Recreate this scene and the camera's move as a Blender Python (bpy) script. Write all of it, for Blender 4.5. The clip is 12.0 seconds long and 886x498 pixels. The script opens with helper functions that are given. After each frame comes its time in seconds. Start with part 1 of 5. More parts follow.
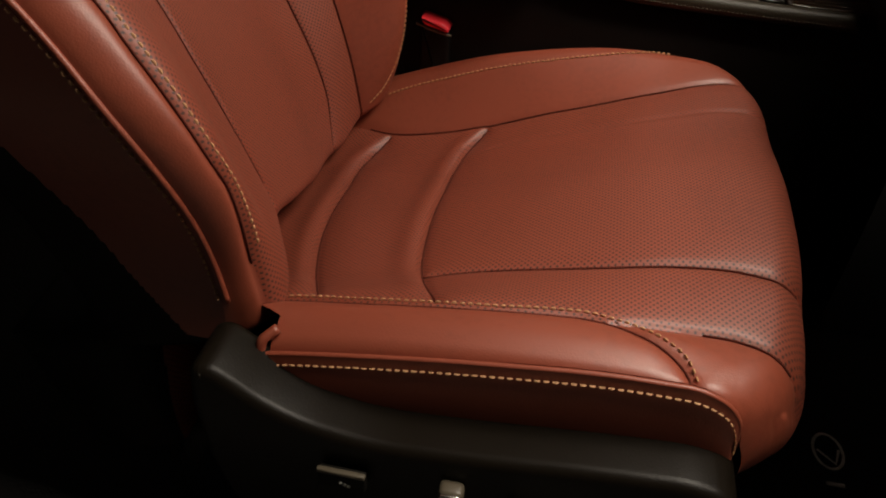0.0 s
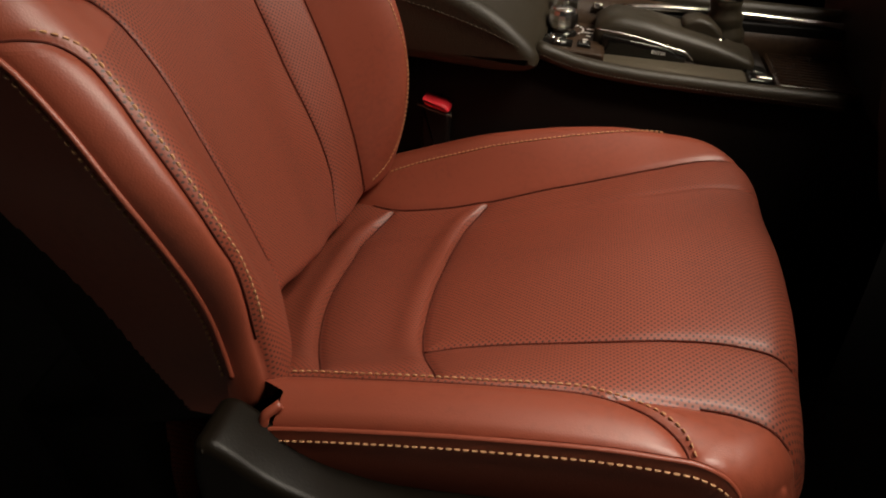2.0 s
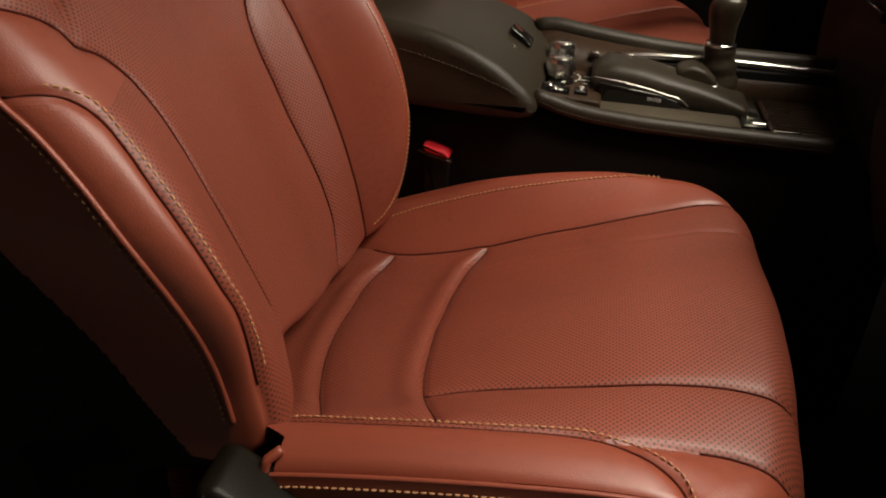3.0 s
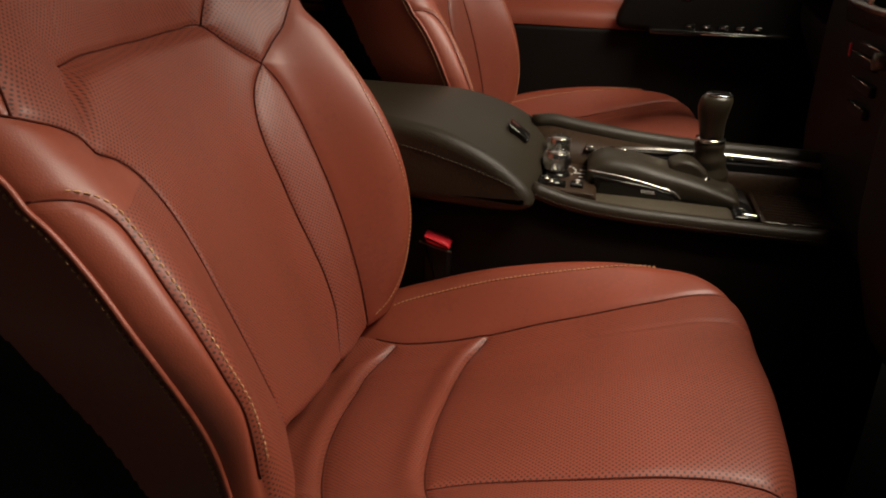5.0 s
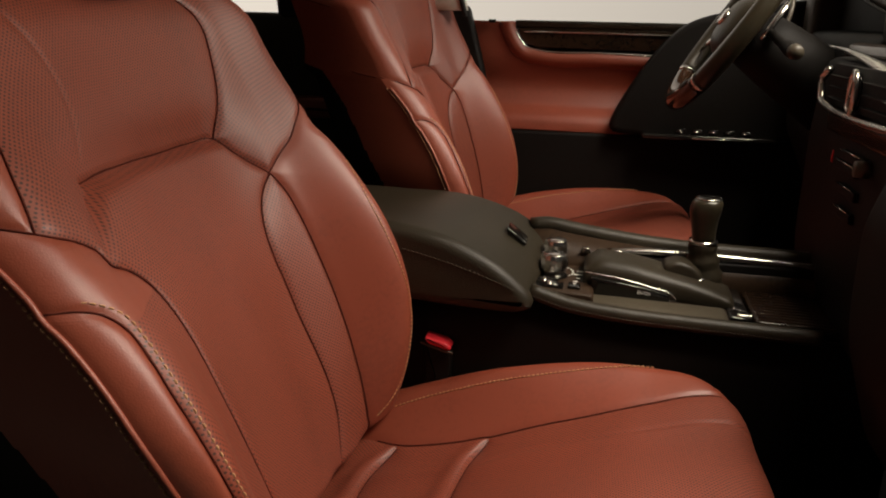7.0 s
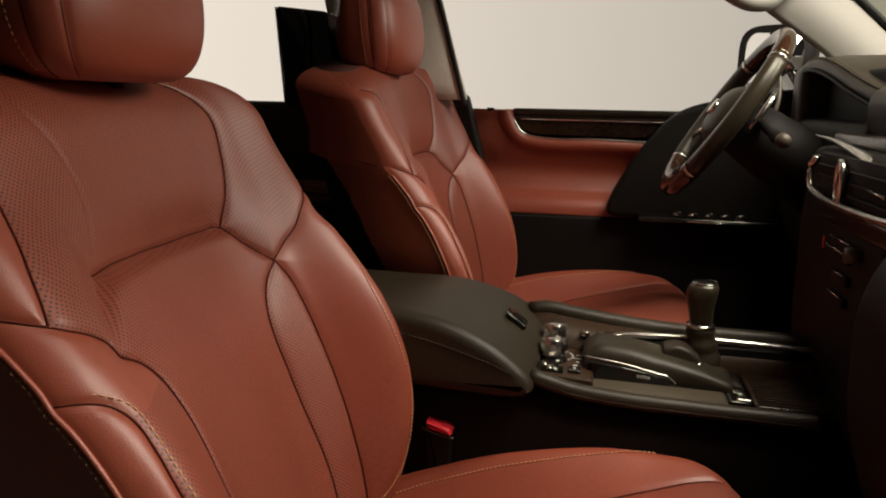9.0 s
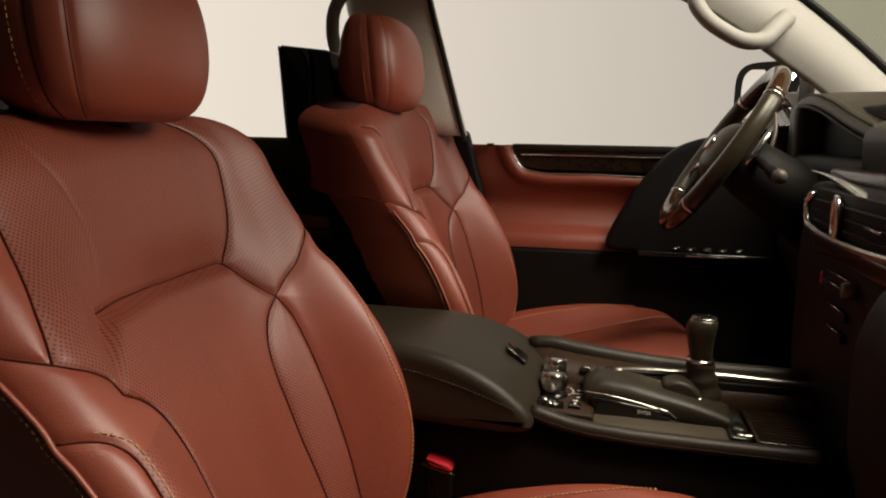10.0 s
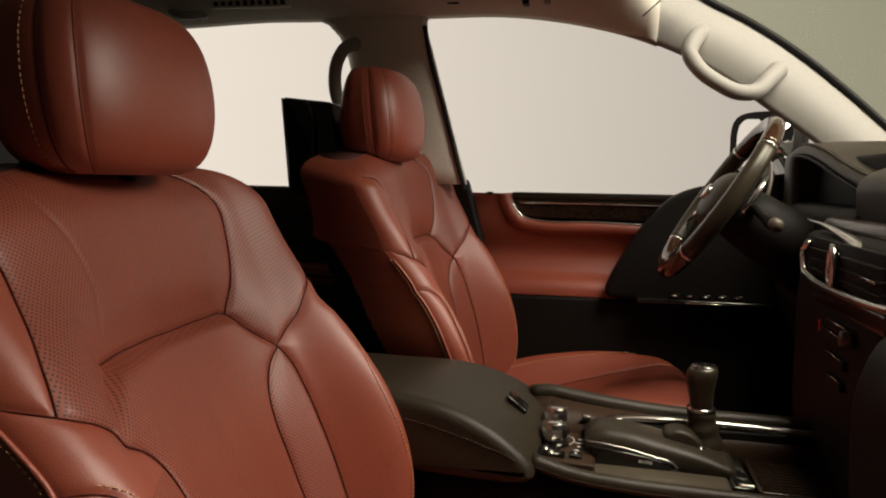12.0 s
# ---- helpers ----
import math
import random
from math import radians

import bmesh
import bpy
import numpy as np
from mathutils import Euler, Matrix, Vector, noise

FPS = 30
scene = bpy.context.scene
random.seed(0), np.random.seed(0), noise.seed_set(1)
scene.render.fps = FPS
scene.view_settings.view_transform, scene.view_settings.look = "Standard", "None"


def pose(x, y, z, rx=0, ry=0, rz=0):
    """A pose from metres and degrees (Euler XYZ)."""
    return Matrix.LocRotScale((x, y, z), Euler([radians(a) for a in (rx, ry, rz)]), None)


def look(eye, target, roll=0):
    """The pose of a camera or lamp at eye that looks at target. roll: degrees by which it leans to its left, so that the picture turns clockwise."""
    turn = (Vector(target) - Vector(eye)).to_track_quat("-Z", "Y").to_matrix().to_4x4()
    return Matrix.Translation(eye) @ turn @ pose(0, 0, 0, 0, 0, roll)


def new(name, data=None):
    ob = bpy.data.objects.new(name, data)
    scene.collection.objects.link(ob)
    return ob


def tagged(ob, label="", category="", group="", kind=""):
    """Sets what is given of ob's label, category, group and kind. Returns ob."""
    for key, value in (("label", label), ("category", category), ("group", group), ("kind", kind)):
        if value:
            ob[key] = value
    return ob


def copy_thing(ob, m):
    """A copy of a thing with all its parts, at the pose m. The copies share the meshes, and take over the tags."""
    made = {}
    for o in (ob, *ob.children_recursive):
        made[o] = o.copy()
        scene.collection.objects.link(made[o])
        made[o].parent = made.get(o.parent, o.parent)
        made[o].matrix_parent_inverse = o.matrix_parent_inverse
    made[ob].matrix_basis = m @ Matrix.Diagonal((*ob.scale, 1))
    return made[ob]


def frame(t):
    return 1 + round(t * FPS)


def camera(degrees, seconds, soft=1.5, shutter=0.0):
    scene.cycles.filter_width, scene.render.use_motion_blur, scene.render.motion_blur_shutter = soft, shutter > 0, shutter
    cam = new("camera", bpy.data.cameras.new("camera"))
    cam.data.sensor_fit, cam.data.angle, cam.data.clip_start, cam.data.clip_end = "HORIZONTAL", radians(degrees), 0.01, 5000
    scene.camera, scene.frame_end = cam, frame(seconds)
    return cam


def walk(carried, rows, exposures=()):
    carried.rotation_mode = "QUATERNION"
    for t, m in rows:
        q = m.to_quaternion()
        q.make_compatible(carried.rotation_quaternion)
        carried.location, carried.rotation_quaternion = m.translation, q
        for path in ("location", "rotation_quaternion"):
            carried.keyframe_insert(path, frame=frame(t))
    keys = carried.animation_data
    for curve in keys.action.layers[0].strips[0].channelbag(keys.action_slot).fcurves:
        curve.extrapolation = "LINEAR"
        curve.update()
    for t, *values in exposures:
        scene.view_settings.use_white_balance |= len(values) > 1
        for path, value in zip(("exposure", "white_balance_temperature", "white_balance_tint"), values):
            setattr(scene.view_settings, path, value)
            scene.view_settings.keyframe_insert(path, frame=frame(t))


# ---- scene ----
cam = camera(59.5, 12.0, soft=2.0)
K = 1.06            # plan units to metres
METRES, EYE, TILT, LEAN, TURN = 0.12 * K, 0.75 * K, -37.9, -2.5, 11.5
ROWS = [
    (0.0, 0.0, 0.0, 0.0, -0.0, 0.0, 0.0),
    (0.5, -0.003, -0.0316, 0.0139, -0.02, 1.22, 0.05),
    (1.0, 0.0083, -0.0633, 0.0184, 0.09, 2.5, 0.13),
    (1.5, 0.0157, -0.0975, 0.0252, 0.18, 3.85, 0.21),
    (2.0, 0.0186, -0.1307, 0.0321, 0.22, 5.2, 0.27),
    (2.5, 0.0297, -0.1706, 0.0371, 0.33, 6.73, 0.36),
    (3.0, 0.0301, -0.2132, 0.0487, 0.36, 8.27, 0.44),
    (5.0, 0.0343, -0.3927, 0.0974, 0.46, 14.35, 0.59),
    (5.5, 0.0409, -0.4478, 0.1083, 0.52, 16.11, 0.64),
    (6.0, 0.0471, -0.4992, 0.1169, 0.58, 17.73, 0.67),
    (6.5, 0.0535, -0.5585, 0.1241, 0.64, 19.46, 0.7),
    (7.0, 0.0556, -0.6088, 0.1273, 0.69, 21.26, 0.77),
    (9.0, 0.0552, -0.7935, 0.146, 0.77, 26.97, 0.89),
    (9.5, 0.0608, -0.8344, 0.1433, 0.83, 28.22, 0.92),
    (10.0, 0.0611, -0.8694, 0.1424, 0.85, 29.39, 0.94),
    (10.5, 0.063, -0.9066, 0.1413, 0.88, 30.57, 0.96),
    (11.0, 0.0637, -0.9406, 0.1388, 0.9, 31.66, 0.99),
    (11.5, 0.0655, -0.9633, 0.1384, 0.92, 32.42, 1.0),
    (12.0, 0.0628, -0.975, 0.136, 0.92, 32.72, 1.01),
]
walk(cam, [(t, pose(0, 0, EYE, TILT, LEAN, TURN) @ pose(METRES * x, METRES * y, METRES * z, 90 + pitch, roll, yaw)) for t, x, y, z, yaw, pitch, roll in ROWS],
     exposures=[(0.0, -0.22), (1.5, -0.08), (3.0, -0.04), (5.0, -0.06), (7.0, -0.08), (9.0, -0.06), (12.0, -0.06)])

# ---- world and light ----
world = bpy.data.worlds.new("studio")
scene.world = world
world.use_nodes = True
world.node_tree.nodes["Background"].inputs[0].default_value = (1.0, 0.86, 0.72, 1)
world.node_tree.nodes["Background"].inputs[1].default_value = 0.016


def softbox(name, eye, target, sx, sy, watts, colour=(1.0, 0.885, 0.75)):
    data = bpy.data.lights.new(name, "AREA")
    data.shape, data.size, data.size_y, data.energy, data.color = "RECTANGLE", sx, sy, watts, colour
    ob = new(name, data)
    ob.matrix_world = look(eye, target)
    return ob


softbox("studio_softbox_top", (1.12, 0.66, 3.0), (0.0, 0.70, 0.4), 1.1, 1.5, 126)
softbox("studio_softbox_front", (3.0, 0.92, 2.50), (-0.3, 0.8, 0.75), 1.0, 1.2, 86)

# ---- materials ----


def mat(name, colour, rough=0.5, metal=0.0, grain=0.0, grain_size=0.002, spec=0.5, var=0.12, coat=0.0):
    """A surface with mottled colour at two scales and a fine bump."""
    m = bpy.data.materials.new(name)
    m.use_nodes = True
    nt = m.node_tree
    bs = nt.nodes["Principled BSDF"]
    bs.inputs["Roughness"].default_value = rough
    bs.inputs["Metallic"].default_value = metal
    bs.inputs["Specular IOR Level"].default_value = spec
    bs.inputs["Coat Weight"].default_value = coat
    co = nt.nodes.new("ShaderNodeTexCoord")
    n1 = nt.nodes.new("ShaderNodeTexNoise")
    n1.inputs["Scale"].default_value, n1.inputs["Detail"].default_value = 9.0, 5.0
    n2 = nt.nodes.new("ShaderNodeTexNoise")
    n2.inputs["Scale"].default_value, n2.inputs["Detail"].default_value = 140.0, 3.0
    mix = nt.nodes.new("ShaderNodeMath")
    mix.operation = "ADD"
    ramp = nt.nodes.new("ShaderNodeValToRGB")
    ramp.color_ramp.elements[0].position, ramp.color_ramp.elements[1].position = 0.7, 1.3
    lo, hi = 1 - var, 1 + var
    ramp.color_ramp.elements[0].color = (*[c * lo for c in colour], 1)
    ramp.color_ramp.elements[1].color = (*[min(1, c * hi) for c in colour], 1)
    for n in (n1, n2):
        nt.links.new(co.outputs["Object"], n.inputs["Vector"])
    nt.links.new(n1.outputs["Fac"], mix.inputs[0])
    nt.links.new(n2.outputs["Fac"], mix.inputs[1])
    nt.links.new(mix.outputs[0], ramp.inputs["Fac"])
    nt.links.new(ramp.outputs["Color"], bs.inputs["Base Color"])
    if grain:
        v = nt.nodes.new("ShaderNodeTexVoronoi")
        v.inputs["Scale"].default_value = 1 / grain_size
        nt.links.new(co.outputs["Object"], v.inputs["Vector"])
        b = nt.nodes.new("ShaderNodeBump")
        b.inputs["Strength"].default_value, b.inputs["Distance"].default_value = grain, 0.0006
        nt.links.new(v.outputs["Distance"], b.inputs["Height"])
        nt.links.new(b.outputs["Normal"], bs.inputs["Normal"])
    return m


def emitter(name, colour, strength):
    m = bpy.data.materials.new(name)
    m.use_nodes = True
    bs = m.node_tree.nodes["Principled BSDF"]
    bs.inputs["Base Color"].default_value = (*colour, 1)
    bs.inputs["Emission Color"].default_value = (*colour, 1)
    bs.inputs["Emission Strength"].default_value = strength
    return m


RED = (0.275, 0.058, 0.028)
LEATHER = mat("red_leather", RED, 0.46, grain=0.18, grain_size=0.0016, spec=0.85, var=0.08)
THREAD = mat("tan_thread", (0.52, 0.27, 0.13), 0.7)
# dark red that puts the shade of a seam's groove into colour
SEAM_SHADE = mat("seam_shade_red", (0.080, 0.016, 0.009), 0.9, spec=0.2)
SHIELD = mat("dark_satin_plastic", (0.007, 0.005, 0.003), 0.40, grain=0.15, spec=0.2)
BLACK_LEATHER = mat("black_leather", (0.028, 0.022, 0.013), 0.44, grain=0.4, spec=0.35)
BLACK_PLASTIC = mat("black_plastic", (0.006, 0.005, 0.004), 0.58, grain=0.3, grain_size=0.001, spec=0.18)
GLOSS_BLACK = mat("gloss_black", (0.008, 0.007, 0.006), 0.12, coat=0.5)
CHROME = mat("satin_chrome", (0.75, 0.72, 0.68), 0.22, 1.0, var=0.04)
GREY_PLASTIC = mat("grey_plastic", (0.075, 0.062, 0.042), 0.38, grain=0.2)
WOOD = mat("dark_wood", (0.020, 0.011, 0.006), 0.25, coat=0.2, var=0.4, spec=0.35)
DECK_WOOD = mat("brown_deck_wood", (0.030, 0.017, 0.009), 0.42, var=0.35, spec=0.22)
GLOSS_WOOD = mat("glossy_rim_wood", (0.030, 0.014, 0.007), 0.10, coat=0.6, var=0.4)
KNOB_LEATHER = mat("polished_knob_leather", (0.030, 0.024, 0.014), 0.30, grain=0.1, spec=0.5)
CARPET = mat("black_carpet", (0.012, 0.010, 0.009), 0.95, grain=1.0, grain_size=0.003)
HEADLINER = mat("pale_headliner", (0.72, 0.70, 0.60), 0.9, grain=0.4, grain_size=0.002, var=0.05)
PILLAR = mat("pale_pillar_trim", (0.31, 0.305, 0.27), 0.6, grain=0.2, var=0.04)
RED_PLASTIC = mat("red_buckle_plastic", (0.75, 0.03, 0.045), 0.35)
RUBBER = mat("black_rubber", (0.01, 0.01, 0.01), 0.7)
WHITE_MARK = mat("white_marking", (0.8, 0.78, 0.72), 0.6)
STUDIO_FLOOR = mat("studio_floor", (0.12, 0.11, 0.10), 0.6)


def perforated(name, colour):
    """Leather with rows of punched holes, spaced in metres over the panel's UV map."""
    m = mat(name, colour, 0.52, grain=0.16, grain_size=0.0016, spec=0.85, var=0.08)
    nt = m.node_tree
    bs = nt.nodes["Principled BSDF"]
    uv = nt.nodes.new("ShaderNodeTexCoord")
    sc = nt.nodes.new("ShaderNodeVectorMath")
    sc.operation = "SCALE"
    sc.inputs["Scale"].default_value = 1 / 0.0058
    nt.links.new(uv.outputs["UV"], sc.inputs[0])
    dots = []
    for off in (0.0, 0.5):
        ad = nt.nodes.new("ShaderNodeVectorMath")
        ad.operation = "ADD"
        ad.inputs[1].default_value = (off, off, 0)
        fr = nt.nodes.new("ShaderNodeVectorMath")
        fr.operation = "FRACTION"
        di = nt.nodes.new("ShaderNodeVectorMath")
        di.operation = "DISTANCE"
        di.inputs[1].default_value = (0.5, 0.5, 0)
        nt.links.new(sc.outputs[0], ad.inputs[0])
        nt.links.new(ad.outputs[0], fr.inputs[0])
        nt.links.new(fr.outputs[0], di.inputs[0])
        dots.append(di.outputs["Value"])
    mn = nt.nodes.new("ShaderNodeMath")
    mn.operation = "MINIMUM"
    nt.links.new(dots[0], mn.inputs[0])
    nt.links.new(dots[1], mn.inputs[1])
    st = nt.nodes.new("ShaderNodeMapRange")
    st.inputs["From Min"].default_value, st.inputs["From Max"].default_value = 0.13, 0.24
    nt.links.new(mn.outputs[0], st.inputs["Value"])
    mx = nt.nodes.new("ShaderNodeMix")
    mx.data_type = "RGBA"
    mx.inputs[6].default_value = (0.045, 0.010, 0.006, 1)
    old = bs.inputs["Base Color"].links[0].from_socket
    nt.links.new(st.outputs[0], mx.inputs[0])
    nt.links.new(old, mx.inputs[7])
    nt.links.new(mx.outputs[2], bs.inputs["Base Color"])
    return m


PERF = perforated("perforated_red_leather", RED)

# ---- helpers for things ----


def thing(name, base, label, category, group=""):
    ob = new(name)
    ob.empty_display_size = 0.05
    ob.location = Vector(base) * K
    return tagged(ob, label, category, group)


def origin_of(ob):
    p = Vector((0, 0, 0))
    while ob is not None:
        p += ob.location
        ob = ob.parent
    return p


def part(name, bm, material, parent=None, label="", smooth=True, kind="", category="", scaled=True):
    """Links a bmesh, given in plan units, as one mesh object under a thing."""
    if scaled:
        bm.transform(Matrix.Scale(K, 4))
    if parent is not None:
        bm.transform(Matrix.Translation(-origin_of(parent)))
    bmesh.ops.recalc_face_normals(bm, faces=bm.faces)
    me = bpy.data.meshes.new(name)
    bm.to_mesh(me)
    bm.free()
    if smooth:
        me.shade_smooth()
    me.materials.append(material)
    ob = new(name, me)
    ob.parent = parent
    return tagged(ob, label, category, kind=kind)


def curve(xs, ys, x):
    """A smooth curve through knots."""
    xs, ys, x = np.asarray(xs, float), np.asarray(ys, float), np.asarray(x, float)
    h = np.diff(xs)
    d = np.diff(ys) / h
    m = np.empty(len(xs))
    m[0], m[-1] = d[0], d[-1]
    m[1:-1] = (d[:-1] * h[1:] + d[1:] * h[:-1]) / (h[1:] + h[:-1])
    i = np.clip(np.searchsorted(xs, x) - 1, 0, len(h) - 1)
    t = np.clip((x - xs[i]) / h[i], -0.5, 1.5)
    a, b = ys[i], ys[i + 1]
    return (2 * t**3 - 3 * t**2 + 1) * a + (t**3 - 2 * t**2 + t) * h[i] * m[i] + (3 * t**2 - 2 * t**3) * b + (t**3 - t**2) * h[i] * m[i + 1]


def smooth_line(points, step=0.004):
    """A dense smooth polyline through points of any dimension."""
    p = np.array(points, float)
    s = np.concatenate([[0], np.cumsum(np.linalg.norm(np.diff(p, axis=0), axis=1))])
    t = np.linspace(0, s[-1], max(2, int(s[-1] / step)))
    return np.stack([curve(s, p[:, k], t) for k in range(p.shape[1])], axis=1)


def box(bm, x0, x1, y0, y1, z0, z1, bevel=0.0, seg=3):
    b = bmesh.new()
    bmesh.ops.create_cube(b, size=1)
    b.transform(Matrix.Translation(((x0 + x1) / 2, (y0 + y1) / 2, (z0 + z1) / 2)) @ Matrix.Diagonal((x1 - x0, y1 - y0, z1 - z0, 1)))
    if bevel:
        bmesh.ops.bevel(b, geom=b.edges[:], offset=bevel, segments=seg, affect="EDGES", profile=0.5)
    me = bpy.data.meshes.new("tmp")
    b.to_mesh(me)
    b.free()
    bm.from_mesh(me)
    bpy.data.meshes.remove(me)
    return bm


def boxed(*a, **k):
    return box(bmesh.new(), *a, **k)


def tube(points, radius, seg=10, closed=False, flat=1.0, up=(0, 0, 1)):
    """A round (or flattened) bar along a polyline; radius may be a list."""
    bm = bmesh.new()
    pts = [Vector(p) for p in points]
    n = len(pts)
    rad = radius if hasattr(radius, "__len__") else [radius] * n
    rings = []
    for i, p in enumerate(pts):
        a = pts[(i - 1) % n] if closed or i else p
        b = pts[(i + 1) % n] if closed or i < n - 1 else p
        d = (b - a).normalized()
        u = d.cross(Vector(up))
        u = u.normalized() if u.length > 1e-4 else Vector((1, 0, 0))
        v = u.cross(d).normalized()
        rings.append([bm.verts.new(p + rad[i] * (math.cos(2 * math.pi * k / seg) * u + flat * math.sin(2 * math.pi * k / seg) * v)) for k in range(seg)])
    for i in range(n if closed else n - 1):
        a, b = rings[i], rings[(i + 1) % n]
        for k in range(seg):
            bm.faces.new((a[k], a[(k + 1) % seg], b[(k + 1) % seg], b[k]))
    if not closed:
        bm.faces.new(rings[0][::-1])
        bm.faces.new(rings[-1])
    return bm


def loft(sections, cap=True):
    """Skin between closed sections of equal count."""
    bm = bmesh.new()
    rings = [[bm.verts.new(p) for p in s] for s in sections]
    for a, b in zip(rings, rings[1:]):
        for k in range(len(a)):
            bm.faces.new((a[k], a[(k + 1) % len(a)], b[(k + 1) % len(a)], b[k]))
    if cap:
        bm.faces.new(rings[0][::-1])
        bm.faces.new(rings[-1])
    return bm


def rounded(w, h, n=32, e=4.0):
    """A superellipse of half sizes w, h."""
    out = []
    for k in range(n):
        a = 2 * math.pi * (k + 0.5) / n
        c, s = math.cos(a), math.sin(a)
        out.append((w * math.copysign(abs(c) ** (2 / e), c), h * math.copysign(abs(s) ** (2 / e), s)))
    return out


# ---- shell of the car ----
def quad_strip(lines):
    bm = bmesh.new()
    rows = [[bm.verts.new(p) for p in line] for line in lines]
    for a, b in zip(rows, rows[1:]):
        for i in range(len(a) - 1):
            bm.faces.new((a[i], a[i + 1], b[i + 1], b[i]))
    return bm


def thick(bm, t):
    bmesh.ops.recalc_face_normals(bm, faces=bm.faces)
    bmesh.ops.solidify(bm, geom=bm.faces[:], thickness=t)
    return bm



# ---- car shell: floor, roof, pillars, far door, glass ----


def inset(outline, d):
    """A closed outline drawn in by d."""
    p = np.array(outline, float)
    t = np.roll(p, -1, 0) - np.roll(p, 1, 0)
    t /= np.linalg.norm(t, axis=1)[:, None] + 1e-9
    area = np.sum(p[:, 0] * np.roll(p[:, 1], -1) - p[:, 1] * np.roll(p[:, 0], -1))
    n = np.stack([-t[:, 1], t[:, 0]], 1) * (1 if area > 0 else -1)
    return p + n * d


def soften(outline, cut):
    """A closed outline with its corners rounded off."""
    p = np.array(outline, float)
    n = len(p)
    out = []
    for i in range(n):
        a, b, c = p[i - 1], p[i], p[(i + 1) % n]
        la, lc = np.linalg.norm(a - b), np.linalg.norm(c - b)
        d = min(cut, 0.48 * la, 0.48 * lc)
        s, e = b + (a - b) / la * d, b + (c - b) / lc * d
        for k in range(5):
            t = k / 4
            out.append((1 - t) ** 2 * s + 2 * t * (1 - t) * b + t * t * e)
    return np.array(out)


def slab(outline, y0, y1, r=0.01, cut=0.012, steps=5):
    """A rounded slab: an outline in x, z between y0 and y1, its rims rounded by r."""
    p = soften(outline, max(cut, r * 1.2) if len(outline) < 9 else 0.05)
    secs = []
    for k in range(steps + 1):
        a = math.pi / 2 * k / steps
        q = inset(p, r * (1 - math.sin(a)))
        secs.append([(x, y0 + r * (1 - math.cos(a)), z) for x, z in q])
    for k in range(steps, -1, -1):
        a = math.pi / 2 * k / steps
        q = inset(p, r * (1 - math.sin(a)))
        secs.append([(x, y1 - r * (1 - math.cos(a)), z) for x, z in q])
    return loft(secs)


def gap(seam, p, q):
    """The distance of the points (p, q) from a seam's line."""
    a, b = seam[:-1], seam[1:]
    best = np.full(p.shape, 9.0)
    for (ax, ay), (bx, by) in zip(a, b):
        dx, dy = bx - ax, by - ay
        t = np.clip(((p - ax) * dx + (q - ay) * dy) / (dx * dx + dy * dy + 1e-12), 0, 1)
        best = np.minimum(best, np.hypot(p - ax - t * dx, q - ay - t * dy))
    return best


def across(seam, at, axis):
    """Where a seam lies at a given station; held beyond its ends."""
    a = seam[np.argsort(seam[:, axis])]
    return np.interp(at, a[:, axis], a[:, 1 - axis])


def band(lower, upper, steps=8, bow=0.0, lift=(0, -1, 0)):
    """A strip of trim between two lines in space, bowed outwards."""
    a, b = np.array(lower), np.array(upper)
    rows = []
    for k in range(steps + 1):
        t = k / steps
        rows.append([tuple(p) for p in a + (b - a) * t + np.array(lift) * bow * math.sin(math.pi * t)])
    return quad_strip(rows)


def resample(points, n):
    p = smooth_line(points, 0.01)
    i = np.linspace(0, len(p) - 1, n)
    return np.stack([np.interp(i, np.arange(len(p)), p[:, k]) for k in range(p.shape[1])], 1)


part("floor", boxed(-1.6, 1.2, 0.30, 1.85, -0.04, 0.0), CARPET, label="black carpeted cabin floor", kind="structure", category="floor")
part("ground", boxed(-14, 14, -14, 14, -0.80, -0.72), STUDIO_FLOOR, label="plain studio floor under the car", kind="structure", category="ground")
part("sill_near", slab([(-1.5, -0.02), (1.1, -0.02), (1.1, 0.08), (-1.5, 0.08)], 0.20, 0.30, 0.02, 0.02), BLACK_PLASTIC, label="black door sill under the open doorway", kind="structure", category="sill")

# unseen panel, added to keep low front light off the seat's near side
part("light_block_near", boxed(0.80, 0.86, -0.75, 0.30, -0.15, 0.95, 0.02), BLACK_PLASTIC, label="plain dark inner side of the opened door", kind="structure", category="wall")

# roof with its rail over the side windows
window_top = [(-1.35, 1.72, 1.19), (-0.98, 1.72, 1.205), (-0.78, 1.72, 1.214), (-0.655, 1.72, 1.213), (-0.50, 1.72, 1.214), (-0.385, 1.72, 1.215), (-0.20, 1.72, 1.214), (-0.075, 1.71, 1.196), (0.048, 1.69, 1.161), (0.125, 1.672, 1.128)]
wt = resample(window_top, 60)
rail_in = [(x, 1.60 + 0.07 * min(1, max(0, (x + 0.12) / 0.22)), 1.275 - 0.01 * max(0, x + 0.1)) for x, y, z in wt]
rail = part("roof_rail", thick(band(wt, rail_in, 8, 0.016, (0, -0.7, -0.5)), 0.012), HEADLINER, label="pale fabric roof rail over the windows", kind="structure", category="roof")
roof_rows = []
for k in range(15):
    y = 1.60 - k / 14 * 1.26
    arch = 0.055 * (1 - ((y - 0.97) / 0.63) ** 2)
    roof_rows.append([(x, y, 1.275 + arch - 0.06 * max(0, x + 0.1)) for x in np.linspace(-1.35, 0.20, 20)])
part("ceiling", thick(quad_strip(roof_rows), 0.02), HEADLINER, label="pale fabric headliner", kind="structure", category="ceiling")
